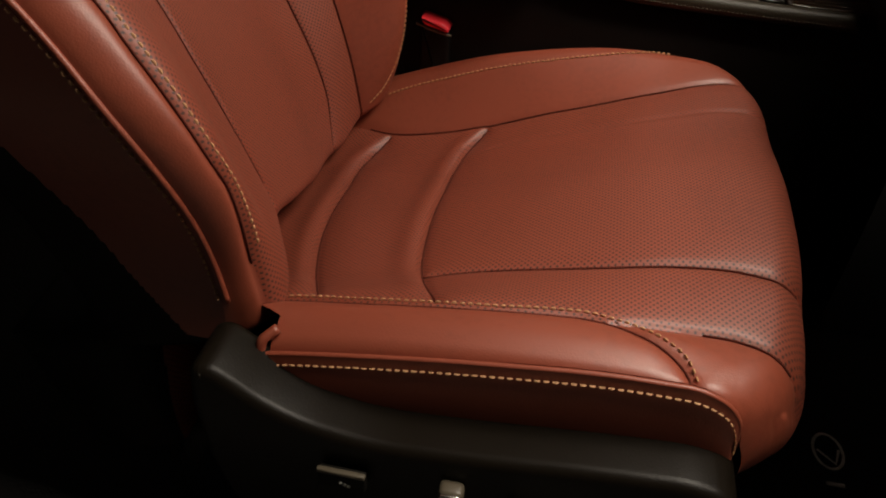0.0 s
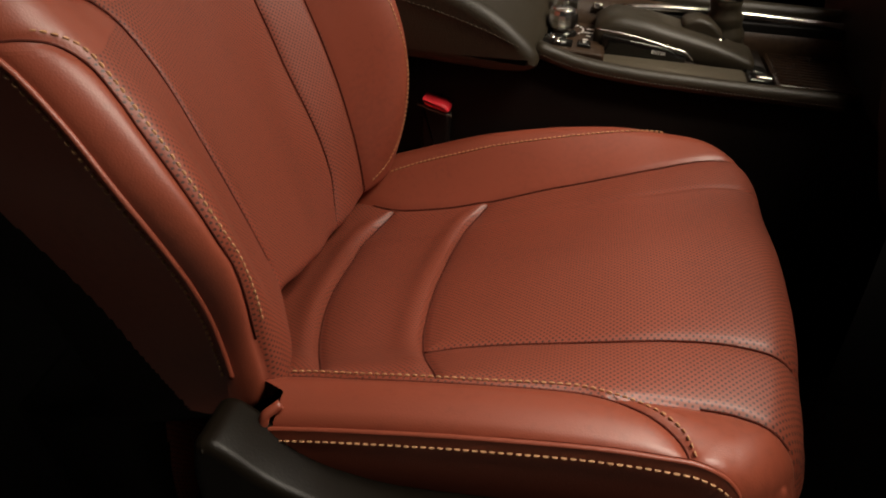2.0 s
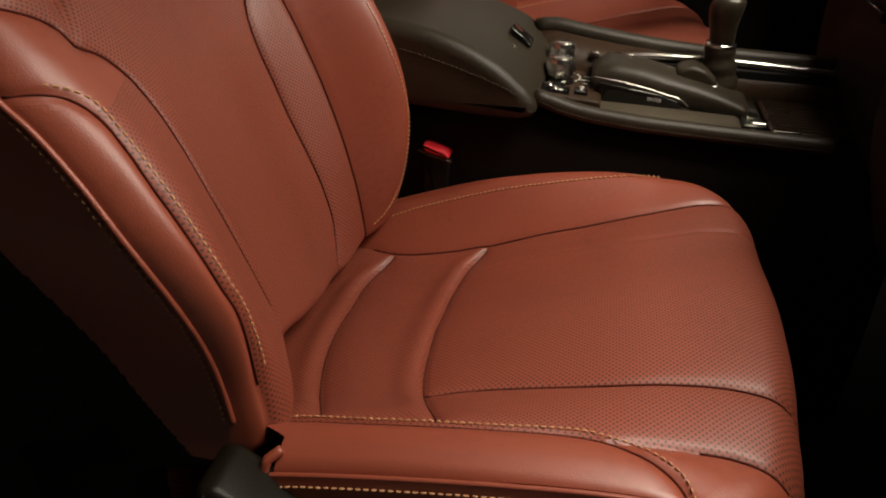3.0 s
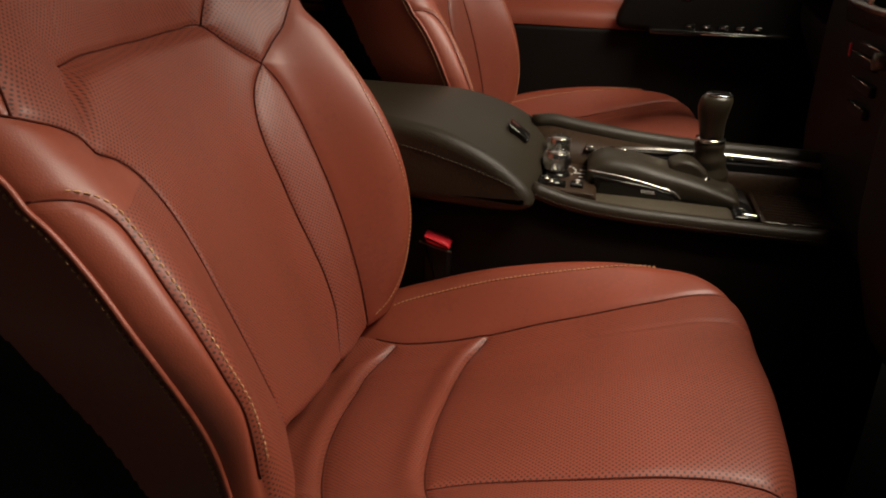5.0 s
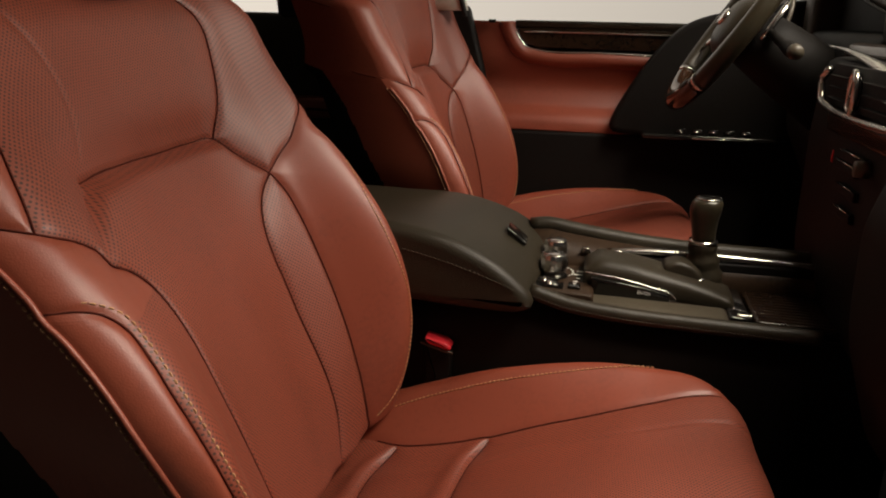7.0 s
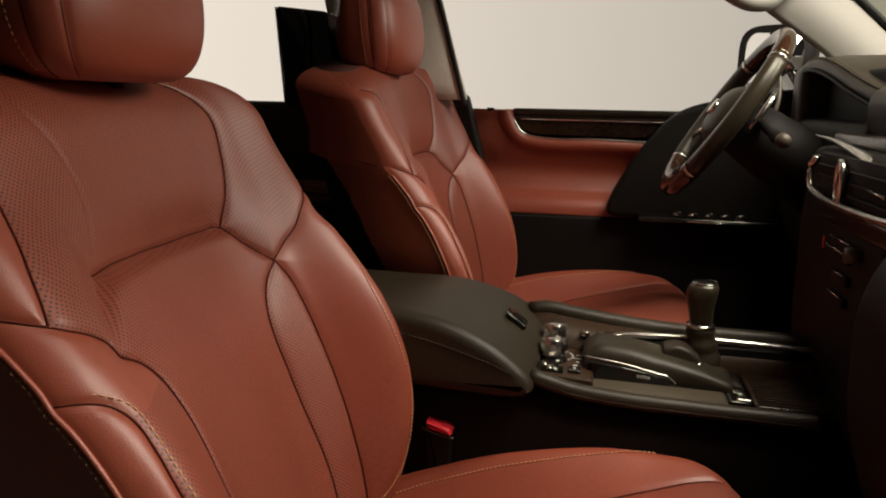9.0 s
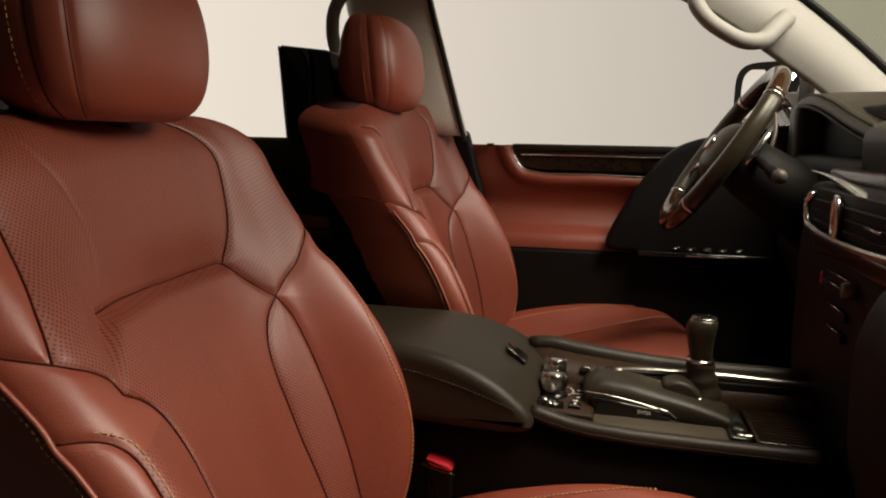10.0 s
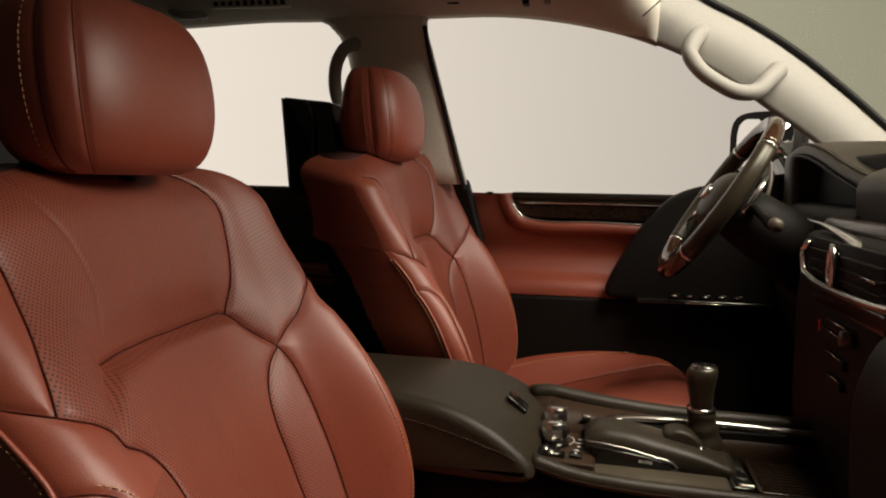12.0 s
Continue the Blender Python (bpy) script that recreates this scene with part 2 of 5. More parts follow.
part("tail_wall", boxed(-1.42, -1.36, 0.3, 1.85, 0, 1.30), BLACK_PLASTIC, label="dark rear end of the cabin", kind="structure", category="wall")

# windscreen pillar on the driver's side
low = resample([(0.048, 1.69, 1.161), (0.132, 1.67, 1.125), (0.191, 1.67, 1.099), (0.268, 1.67, 1.053), (0.338, 1.67, 1.004), (0.384, 1.67, 0.972), (0.43, 1.67, 0.94), (0.493, 1.67, 0.888), (0.62, 1.67, 0.79)], 40)
top_line = resample([(0.10, 1.69, 1.300), (0.164, 1.71, 1.261), (0.207, 1.71, 1.230), (0.308, 1.71, 1.175), (0.402, 1.71, 1.114), (0.501, 1.71, 1.035), (0.597, 1.71, 0.949), (0.679, 1.71, 0.874), (0.78, 1.70, 0.79)], 40)
pillar = part("pillar_front", thick(band(low, top_line, 10, 0.022, (0, -1, 0)), 0.012), PILLAR, label="pale windscreen pillar trim", kind="structure", category="pillar")
part("pillar_joint", tube(resample([(0.055, 1.676, 1.160), (0.10, 1.648, 1.195), (0.150, 1.630, 1.238)], 12), 0.0016, 6), RUBBER, label="dark joint between pillar trim and roof rail", kind="structure", category="trim")
part("windscreen_seal", tube([tuple(p + np.array((0.004, -0.020, 0.004))) for p in top_line], 0.0068, 8), RUBBER, label="black rubber windscreen seal", kind="structure", category="trim")

# grab handle on the pillar
handle = thing("grab_handle", (0.25, 1.66, 1.02), "pale plastic grab handle on the windscreen pillar", "handle")
grip = resample([(0.232, 1.672, 1.150), (0.214, 1.635, 1.128), (0.203, 1.615, 1.100), (0.222, 1.605, 1.066), (0.262, 1.605, 1.036), (0.300, 1.605, 1.018), (0.335, 1.615, 1.020), (0.362, 1.635, 1.045), (0.385, 1.66, 1.068)], 44)
grip = grip + np.array((-0.018, 0.0, 0.004))
part("grip", tube(grip, [0.019 - 0.003 * math.sin(math.pi * k / 43) for k in range(44)], 14), PILLAR, handle)
for p in (grip[0], grip[-1]):
    part("foot", tube([(p[0], p[1] - 0.008, p[2]), (p[0], p[1] + 0.03, p[2])], [0.019, 0.023], 14), PILLAR, handle)

# centre pillar
rows = []
for z, xf, xr in ((0.822, -0.296, -0.50), (0.86, -0.307, -0.51), (0.90, -0.319, -0.525), (1.00, -0.348, -0.552), (1.08, -0.371, -0.568), (1.13, -0.385, -0.580), (1.17, -0.397, -0.600), (1.20, -0.397, -0.628), (1.222, -0.375, -0.680)):
    xs = np.linspace(xf, xr, 14)
    rows.append([(x, 1.722 - 0.020 * max(0.0, math.sin(math.pi * k / 13)) ** 0.5, z) for k, x in enumerate(xs)])
part("pillar_centre", thick(quad_strip(rows), 0.012), HEADLINER, label="pale centre pillar trim", kind="structure", category="pillar")
part("pillar_seal", tube(resample([(-0.294, 1.702, 0.81), (-0.347, 1.702, 1.00), (-0.385, 1.702, 1.13), (-0.396, 1.702, 1.185)], 30), 0.0056, 8), RUBBER, label="black rubber seal on the centre pillar", kind="structure", category="trim")
part("pillar_foot", slab([(-0.33, 0.835), (-0.298, 0.835), (-0.262, 0.71), (-0.240, 0.62), (-0.42, 0.62), (-0.47, 0.835)], 1.752, 1.795, 0.01), BLACK_PLASTIC, label="black lower trim of the centre pillar", kind="structure", category="pillar")
anchor = thing("belt_guide", (-0.59, 1.69, 1.03), "pale plastic seat belt guide loop", "belt guide")
part("loop", tube(resample([(-0.545, 1.705, 1.150), (-0.578, 1.685, 1.138), (-0.597, 1.675, 1.105), (-0.602, 1.67, 1.060), (-0.594, 1.675, 1.010), (-0.572, 1.69, 0.975)], 30), 0.016, 12, flat=0.55, up=(0, 1, 0)), PILLAR, anchor)
part("belt", thick(quad_strip([[(-0.590 + 0.050 * k, 1.692, z) for k in (0, 1)] for z in (1.02, 0.95, 0.85, 0.70)]), 0.002), GREY_PLASTIC, anchor, "grey woven seat belt")

# fixtures on the roof rail
vent = thing("roof_vent", (-0.82, 1.66, 1.22), "pale roof air vent with dark slots", "air vent")
part("frame", boxed(-0.90, -0.70, 1.63, 1.67, 1.222, 1.25, 0.006), HEADLINER, vent)
for k in range(10):
    part("slot", boxed(-0.885 + 0.0185 * k, -0.876 + 0.0185 * k, 1.626, 1.632, 1.226, 1.246), BLACK_PLASTIC, vent, "dark vent slot")
rear_grip = thing("rear_grab_handle", (-0.96, 1.66, 1.20), "pale rear grab handle on the roof rail", "handle")
part("grip", tube(resample([(-1.02, 1.67, 1.235), (-1.00, 1.645, 1.215), (-0.955, 1.64, 1.208), (-0.925, 1.665, 1.215)], 18), 0.010, 10), PILLAR, rear_grip)
part("recess", boxed(-1.0, -0.945, 1.668, 1.69, 1.205, 1.225, 0.004), RUBBER, rear_grip, "dark handle recess")
hook = thing("coat_hook", (-0.35, 1.66, 1.21), "small dark coat hook on the roof rail", "hook")
part("hook_body", boxed(-0.335, -0.305, 1.648, 1.675, 1.222, 1.236, 0.004), BLACK_PLASTIC, hook)
visor = thing("sun_visor", (-0.02, 1.5, 1.22), "pale folded sun visor under the headliner", "sun visor")
part("panel", slab([(-0.155, 1.252), (0.10, 1.236), (0.105, 1.222), (-0.15, 1.234)], 1.32, 1.64, 0.004, 0.006), HEADLINER, visor)
for x in (-0.165, -0.118):
    part("visor_pin", boxed(x, x + 0.014, 1.635, 1.665, 1.214, 1.246, 0.003), BLACK_PLASTIC if x < -0.14 else PILLAR, visor)
clip = thing("visor_clip", (0.24, 1.45, 1.20), "small grey visor clip at the windscreen", "clip")
part("clip_body", boxed(0.212, 0.240, 1.40, 1.435, 1.205, 1.235, 0.004), GREY_PLASTIC, clip)
visor_p = thing("sun_visor", (0.2, 0.75, 1.2), "pale folded sun visor under the headliner", "sun visor")
part("panel", slab([(-0.06, 1.262), (0.19, 1.242), (0.195, 1.226), (-0.055, 1.244)], 0.46, 0.90, 0.004, 0.006), HEADLINER, visor_p)

# glass
GLASS = bpy.data.materials.new("tinted_glass")
GLASS.use_nodes = True
nt = GLASS.node_tree
nt.nodes.clear()
out = nt.nodes.new("ShaderNodeOutputMaterial")
mixs = nt.nodes.new("ShaderNodeMixShader")
tr = nt.nodes.new("ShaderNodeBsdfTransparent")
tr.inputs[0].default_value = (0.68, 0.715, 0.58, 1)
gl = nt.nodes.new("ShaderNodeBsdfGlossy")
gl.inputs["Roughness"].default_value = 0.02
mixs.inputs[0].default_value = 0.012
nt.links.new(tr.outputs[0], mixs.inputs[1])
nt.links.new(gl.outputs[0], mixs.inputs[2])
nt.links.new(mixs.outputs[0], out.inputs[0])
rows = []
for p in top_line[::3]:
    rows.append([(p[0] + 0.01 + 0.05 * (1 - ((y - 1.04) / 0.67) ** 2), y, p[2] + 0.012 * (1 - ((y - 1.04) / 0.67) ** 2)) for y in np.linspace(1.706, 0.38, 16)])
screen_glass = part("windscreen", quad_strip(rows), GLASS, label="green tinted windscreen glass", kind="structure", category="windscreen")
screen_glass.visible_shadow = False

# ---- driver's door ----
door = thing("driver_door", (0.0, 1.74, 0.06), "red leather door trim with dark wood inlay and chrome strips", "car door")
lip = [(-0.191, 0.80), (-0.186, 0.785), (-0.176, 0.765), (-0.158, 0.746), (-0.13, 0.740), (0.0, 0.738), (0.15, 0.735), (0.40, 0.732)]
lip_line = resample(lip, 60)


def door_face(x, z):
    """Depth of the red door trim: a hollow over the rolled armrest."""
    y = 1.722 + 0.022 * np.exp(-((z - 0.665) / 0.045) ** 2)
    y = y - 0.034 / (1 + np.exp((z - 0.604) / 0.006))
    d = gap(lip_line, x, z)
    return y - 0.010 * np.exp(-((d - 0.014) / 0.009) ** 2) + 0.004 * np.exp(-((d - 0.026) / 0.004) ** 2)


door_x = np.concatenate([np.linspace(-0.285, -0.10, 60), np.linspace(-0.09, 0.42, 40)])
rows = [list(zip(door_x, door_face(door_x, np.full(100, z)), np.full(100, z))) for z in np.linspace(0.570, 0.80, 90)]
skin = quad_strip(rows)
above = [f for f in skin.faces if f.calc_center_median().x > -0.186 and f.calc_center_median().z > float(across(lip_line, f.calc_center_median().x, 0)) - 0.001]
bmesh.ops.delete(skin, geom=above, context="FACES")
part("leather_panel", thick(skin, 0.01), LEATHER, door, "red leather door panel with rolled armrest")
part("sill_cap", slab([(-0.188, 0.803), (0.42, 0.806), (0.42, 0.790), (-0.184, 0.788)], 1.716, 1.76, 0.004, 0.006), BLACK_LEATHER, door, "dark padded door sill")
part("wood_inlay", slab([(-0.182, 0.787), (0.42, 0.788), (0.42, 0.742), (-0.135, 0.746), (-0.158, 0.752), (-0.174, 0.768)], 1.7155, 1.73, 0.003, 0.006), WOOD, door, "glossy dark wood inlay")
part("chrome_strip", tube([(x, 1.713, z) for x, z in lip_line[2:]], 0.0036, 8), CHROME, door, "curved chrome strip")
part("chrome_strip", tube([(-0.165, 1.7135, 0.779), (0.0, 1.7135, 0.780), (0.16, 1.7135, 0.779), (0.40, 1.7135, 0.777)], 0.0024, 8), CHROME, door, "thin chrome strip")
part("lower_panel", slab([(-0.285, 0.568), (0.42, 0.575), (0.60, 0.57), (0.60, 0.08), (-0.285, 0.08)], 1.672, 1.75, 0.008, 0.012), BLACK_PLASTIC, door, "black lower door panel")
part("door_core", boxed(-0.285, 0.60, 1.752, 1.80, 0.06, 0.79, 0.004), BLACK_PLASTIC, door)
part("lock_pin", tube([(-0.235, 1.70, 0.796), (-0.235, 1.70, 0.803)], 0.008, 12), BLACK_PLASTIC, door, "black lock knob")
part("switch_panel", slab([(0.10, 0.585), (0.42, 0.585), (0.42, 0.574), (0.10, 0.574)], 1.61, 1.68, 0.004, 0.006), GLOSS_BLACK, door, "glossy black switch panel")
part("pull_handle", tube(resample([(0.088, 1.655, 0.588), (0.098, 1.645, 0.600), (0.112, 1.65, 0.603), (0.128, 1.66, 0.592)], 16), 0.006, 8), CHROME, door, "chrome door pull")
for k in range(5):
    part("window_switch", slab([(0.17 + 0.032 * k, 0.595), (0.188 + 0.032 * k, 0.597), (0.19 + 0.032 * k, 0.586), (0.168 + 0.032 * k, 0.586)], 1.625, 1.665, 0.002, 0.004), GLOSS_BLACK, door, "glossy window switch")
    part("switch_mark", boxed(0.174 + 0.032 * k, 0.183 + 0.032 * k, 1.622, 1.6252, 0.590, 0.5925), CHROME, door)
part("switch_trim", tube([(0.20, 1.609, 0.579), (0.315, 1.609, 0.579)], 0.0015, 6), CHROME, door, "thin chrome edge")
rear_door = thing("rear_door", (-0.8, 1.74, 0.06), "dark rear door seen behind the driver's seat", "car door")
part("panel", boxed(-1.36, -0.44, 1.74, 1.80, 0.06, 0.808, 0.012), BLACK_LEATHER, rear_door)
part("armrest", slab([(-0.95, 0.62), (-0.5, 0.62), (-0.47, 0.58), (-0.95, 0.56)], 1.68, 1.745, 0.01), LEATHER, rear_door, "red leather rear armrest")
part("pull", tube([(-0.645, 1.72, 0.706), (-0.62, 1.715, 0.708), (-0.605, 1.72, 0.702)], 0.006, 8), CHROME, rear_door, "chrome door handle")

# outside mirror
wing = thing("wing_mirror", (0.42, 1.95, 0.86), "black wing mirror outside the driver's window", "wing mirror")
rows = []
for k in range(9):
    t = k / 8
    s = math.sqrt(max(0.02, 1 - (t * 0.98) ** 2))
    rows.append([(0.413 + 0.066 * t + 0.75 * p[0] * s, 1.99 + 0.075 * t - 0.66 * p[0] * s, 0.930 + p[1] * s) for p in rounded(0.098, 0.088, 28, 4)])
part("housing", loft(rows), BLACK_PLASTIC, wing)
MIRROR = mat("mirror_glass", (0.9, 0.9, 0.9), 0.02, 1.0, var=0.0)
part("glass", loft([[(0.413 + d + 0.75 * p[0], 1.99 + d - 0.66 * p[0], 0.930 + p[1]) for p in rounded(0.076, 0.074, 28, 4)] for d in (-0.003, 0.002)]), MIRROR, wing, "mirror glass")
part("arm", tube([(0.44, 1.92, 0.88), (0.45, 1.82, 0.83), (0.45, 1.78, 0.80)], 0.025, 12), GLOSS_BLACK, wing)

# backdrop: curved studio wall; glow replaces its lighting, brighter towards the car's tail
cyc = []
for z in np.linspace(-0.72, 5.5, 8):
    cyc.append([(5.5 * math.sin(a), 1.1 + 5 * math.cos(a), z) for a in np.linspace(-1.5, 1.62, 60)])
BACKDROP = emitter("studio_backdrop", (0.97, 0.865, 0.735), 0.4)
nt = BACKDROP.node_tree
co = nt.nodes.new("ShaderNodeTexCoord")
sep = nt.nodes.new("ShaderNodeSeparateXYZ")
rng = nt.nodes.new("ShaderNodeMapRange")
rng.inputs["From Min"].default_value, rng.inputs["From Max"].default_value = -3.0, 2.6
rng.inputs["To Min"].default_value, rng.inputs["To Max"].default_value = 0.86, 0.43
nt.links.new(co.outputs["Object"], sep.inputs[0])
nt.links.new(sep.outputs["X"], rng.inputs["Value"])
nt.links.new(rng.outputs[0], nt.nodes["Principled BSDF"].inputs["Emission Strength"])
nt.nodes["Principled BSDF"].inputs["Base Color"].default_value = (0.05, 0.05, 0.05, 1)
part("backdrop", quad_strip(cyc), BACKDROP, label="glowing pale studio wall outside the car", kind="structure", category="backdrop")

# ---- front seats ----
# heights of the cushion's top over plan x, and the depth of the backrest's face over plan z, both row by row across the seat
CUSH_X = [-0.30, -0.20, -0.10, 0.0, 0.10, 0.17, 0.21]
CUSH_Y = [0.355, 0.43, 0.505, 0.655, 0.805, 0.88, 0.93]
CUSH_Z = [
    [0.312, 0.336, 0.355, 0.368, 0.373, 0.370, 0.358],
    [0.318, 0.336, 0.356, 0.367, 0.371, 0.367, 0.352],
    [0.285, 0.302, 0.322, 0.346, 0.369, 0.374, 0.368],
    [0.245, 0.266, 0.293, 0.328, 0.362, 0.376, 0.372],
    [0.215, 0.236, 0.265, 0.304, 0.342, 0.361, 0.358],
    [0.221, 0.246, 0.277, 0.316, 0.350, 0.365, 0.362],
    [0.262, 0.296, 0.328, 0.352, 0.368, 0.370, 0.360],
]
BACK_Z = [0.20, 0.35, 0.45, 0.55, 0.65, 0.75, 0.85]
BACK_Y = [0.355, 0.40, 0.45, 0.505, 0.655, 0.805, 0.86, 0.92, 0.955]
BACK_X = [
    [-0.222, -0.212, -0.242, -0.292, -0.365, -0.425, -0.465],
    [-0.198, -0.183, -0.209, -0.257, -0.340, -0.416, -0.460],
    [-0.19, -0.20, -0.235, -0.28, -0.348, -0.418, -0.462],
    [-0.19, -0.225, -0.258, -0.302, -0.360, -0.424, -0.467],
    [-0.22, -0.27, -0.31, -0.36, -0.41, -0.453, -0.489],
    [-0.265, -0.297, -0.333, -0.365, -0.41, -0.45, -0.485],
    [-0.27, -0.275, -0.30, -0.335, -0.38, -0.435, -0.475],
    [-0.27, -0.222, -0.222, -0.258, -0.330, -0.405, -0.455],
    [-0.30, -0.255, -0.240, -0.280, -0.355, -0.415, -0.460],
]

# seams of the backrest in y, z
BACK_SEAMS = {
    "insert_outer": [(0.442, 0.624), (0.464, 0.612), (0.479, 0.596), (0.489, 0.570), (0.493, 0.540), (0.494, 0.505), (0.499, 0.461), (0.507, 0.413), (0.516, 0.370), (0.512, 0.335), (0.500, 0.26)],
    "bolster_outer": [(0.364, 0.606), (0.372, 0.610), (0.380, 0.611), (0.389, 0.609), (0.397, 0.602), (0.401, 0.592), (0.400, 0.575), (0.397, 0.552), (0.397, 0.528), (0.398, 0.502), (0.401, 0.475), (0.406, 0.455), (0.409, 0.432), (0.412, 0.403), (0.414, 0.372), (0.412, 0.29)],
    "ridge": [(0.492, 0.672), (0.521, 0.673), (0.605, 0.667), (0.697, 0.662), (0.765, 0.662), (0.798, 0.662), (0.818, 0.640), (0.842, 0.616)],
    "hex_edge": [(0.442, 0.624), (0.446, 0.634), (0.457, 0.645), (0.473, 0.660), (0.492, 0.672)],
    "yoke_inner": [(0.798, 0.662), (0.816, 0.701), (0.833, 0.744), (0.841, 0.789), (0.826, 0.822), (0.775, 0.842)],
    "yoke_outer": [(0.495, 0.674), (0.504, 0.686), (0.514, 0.705), (0.527, 0.732), (0.530, 0.756), (0.524, 0.780), (0.513, 0.798), (0.485, 0.842)],
    "wing_side": [(0.385, 0.815), (0.414, 0.806), (0.430, 0.788), (0.433, 0.764), (0.428, 0.737), (0.420, 0.713), (0.409, 0.691), (0.400, 0.671), (0.395, 0.659)],
    "wing_top": [(0.36, 0.672), (0.370, 0.670), (0.382, 0.665), (0.391, 0.661), (0.404, 0.655), (0.425, 0.645), (0.439, 0.634), (0.442, 0.624)],
    "wing_top_inner": [(0.840, 0.616), (0.861, 0.636), (0.880, 0.656), (0.889, 0.669), (0.95, 0.72)],
    "insert_inner": [(0.842, 0.616), (0.824, 0.599), (0.808, 0.574), (0.801, 0.550), (0.800, 0.528), (0.805, 0.482), (0.809, 0.435), (0.813, 0.390), (0.816, 0.340), (0.816, 0.305), (0.810, 0.281), (0.79, 0.22)],
    "bolster_inner": [(0.842, 0.616), (0.850, 0.596), (0.855, 0.560), (0.858, 0.515), (0.861, 0.460), (0.863, 0.410), (0.865, 0.360), (0.870, 0.310), (0.874, 0.285), (0.89, 0.22)],
    "edge_inner": [(0.920, 0.625), (0.911, 0.580), (0.911, 0.526), (0.915, 0.470), (0.919, 0.421), (0.917, 0.374), (0.909, 0.329), (0.898, 0.293), (0.878, 0.265)],
}
# seams of the cushion in x, y
CUSH_SEAMS = {
    "rear": [(-0.226, 0.876), (-0.240, 0.852), (-0.249, 0.813), (-0.249, 0.758), (-0.239, 0.663), (-0.225, 0.588), (-0.208, 0.530), (-0.177, 0.450)],
    "cross": [(-0.098, 0.868), (-0.112, 0.843), (-0.122, 0.797), (-0.123, 0.698), (-0.118, 0.607), (-0.111, 0.548), (-0.103, 0.512), (-0.089, 0.471), (-0.077, 0.438)],
    "insert_outer": [(-0.102, 0.512), (-0.053, 0.517), (-0.005, 0.517), (0.064, 0.514), (0.108, 0.515), (0.147, 0.514), (0.168, 0.512), (0.196, 0.510), (0.23, 0.508)],
    "faint_inner": [(-0.110, 0.816), (-0.064, 0.824), (0.002, 0.822), (0.066, 0.816), (0.126, 0.814), (0.173, 0.815), (0.200, 0.820), (0.23, 0.828)],
    "bolster_outer": [(-0.42, 0.434), (-0.217, 0.432), (-0.182, 0.432), (-0.132, 0.426), (-0.079, 0.426), (-0.036, 0.429), (0.005, 0.433), (0.035, 0.433), (0.055, 0.428), (0.075, 0.417), (0.090, 0.407), (0.101, 0.397), (0.108, 0.385), (0.110, 0.376)],
    "nose_outer": [(0.055, 0.430), (0.080, 0.434), (0.104, 0.435), (0.140, 0.436), (0.163, 0.433), (0.188, 0.427), (0.205, 0.418)],
    "bolster_inner": [(-0.42, 0.905), (-0.274, 0.893), (-0.223, 0.881), (-0.160, 0.876), (-0.096, 0.875), (-0.036, 0.875), (0.038, 0.873), (0.102, 0.876), (0.166, 0.885), (0.21, 0.895)],
    "edge_inner": [(-0.241, 0.919), (-0.202, 0.923), (-0.156, 0.925), (-0.097, 0.927), (-0.039, 0.928), (0.024, 0.930), (0.073, 0.933), (0.112, 0.938)],
}


FAINT = ("yoke_outer", "hex_edge", "faint_inner")      # seams that show as a soft line only


def crease(seams, p, q):
    """How far the leather is drawn in by its seams: a sharp groove at the bottom of a soft pillow edge."""
    out = np.zeros(p.shape)
    for name, line in seams.items():
        if name.startswith("edge"):
            continue
        d = gap(line, p, q)
        if name in FAINT:
            out = np.maximum(out, 0.0016 * np.exp(-(d / 0.0045) ** 2))
        else:
            out = np.maximum(out, 0.0020 * np.exp(-(d / 0.0036) ** 2) + 0.0050 * np.exp(-d / 0.012))
    return out


def roll(d, r):
    """The drop of a rounded edge of radius r at the distance d inside it."""
    k = np.clip(r - d, 0, r)
    return r - np.sqrt(np.maximum(r * r - k * k, 0))


def split(points, uvs, keys, parent, looks, closed=False):
    """One mesh for each panel of a gridded surface, cut along its seams. keys holds a panel's name for each cell."""
    rows, cols = points.shape[:2]
    number = np.arange(rows * cols).reshape(rows, cols)
    if closed:
        number = np.concatenate([number, number[:, :1]], 1)
    quads = np.stack([number[:-1, :-1], number[:-1, 1:], number[1:, 1:], number[1:, :-1]], -1).reshape(-1, 4)
    flat, uv, keys = points.reshape(-1, 3) * K - np.array(origin_of(parent)), uvs.reshape(-1, 2) * K, keys.reshape(-1)
    for key in dict.fromkeys(keys.tolist()):
        mine = quads[keys == key]
        used, local = np.unique(mine, return_inverse=True)
        material, label = looks[key]
        me = bpy.data.meshes.new(key)
        me.from_pydata(flat[used].tolist(), [], local.reshape(-1, 4).tolist())
        me.uv_layers.new(name="UVMap").data.foreach_set("uv", uv[mine.reshape(-1)].reshape(-1).astype(np.float32))
        me.shade_smooth()
        me.materials.append(material)
        ob = new(key.split("|")[0], me)
        ob.parent = parent
        tagged(ob, label)


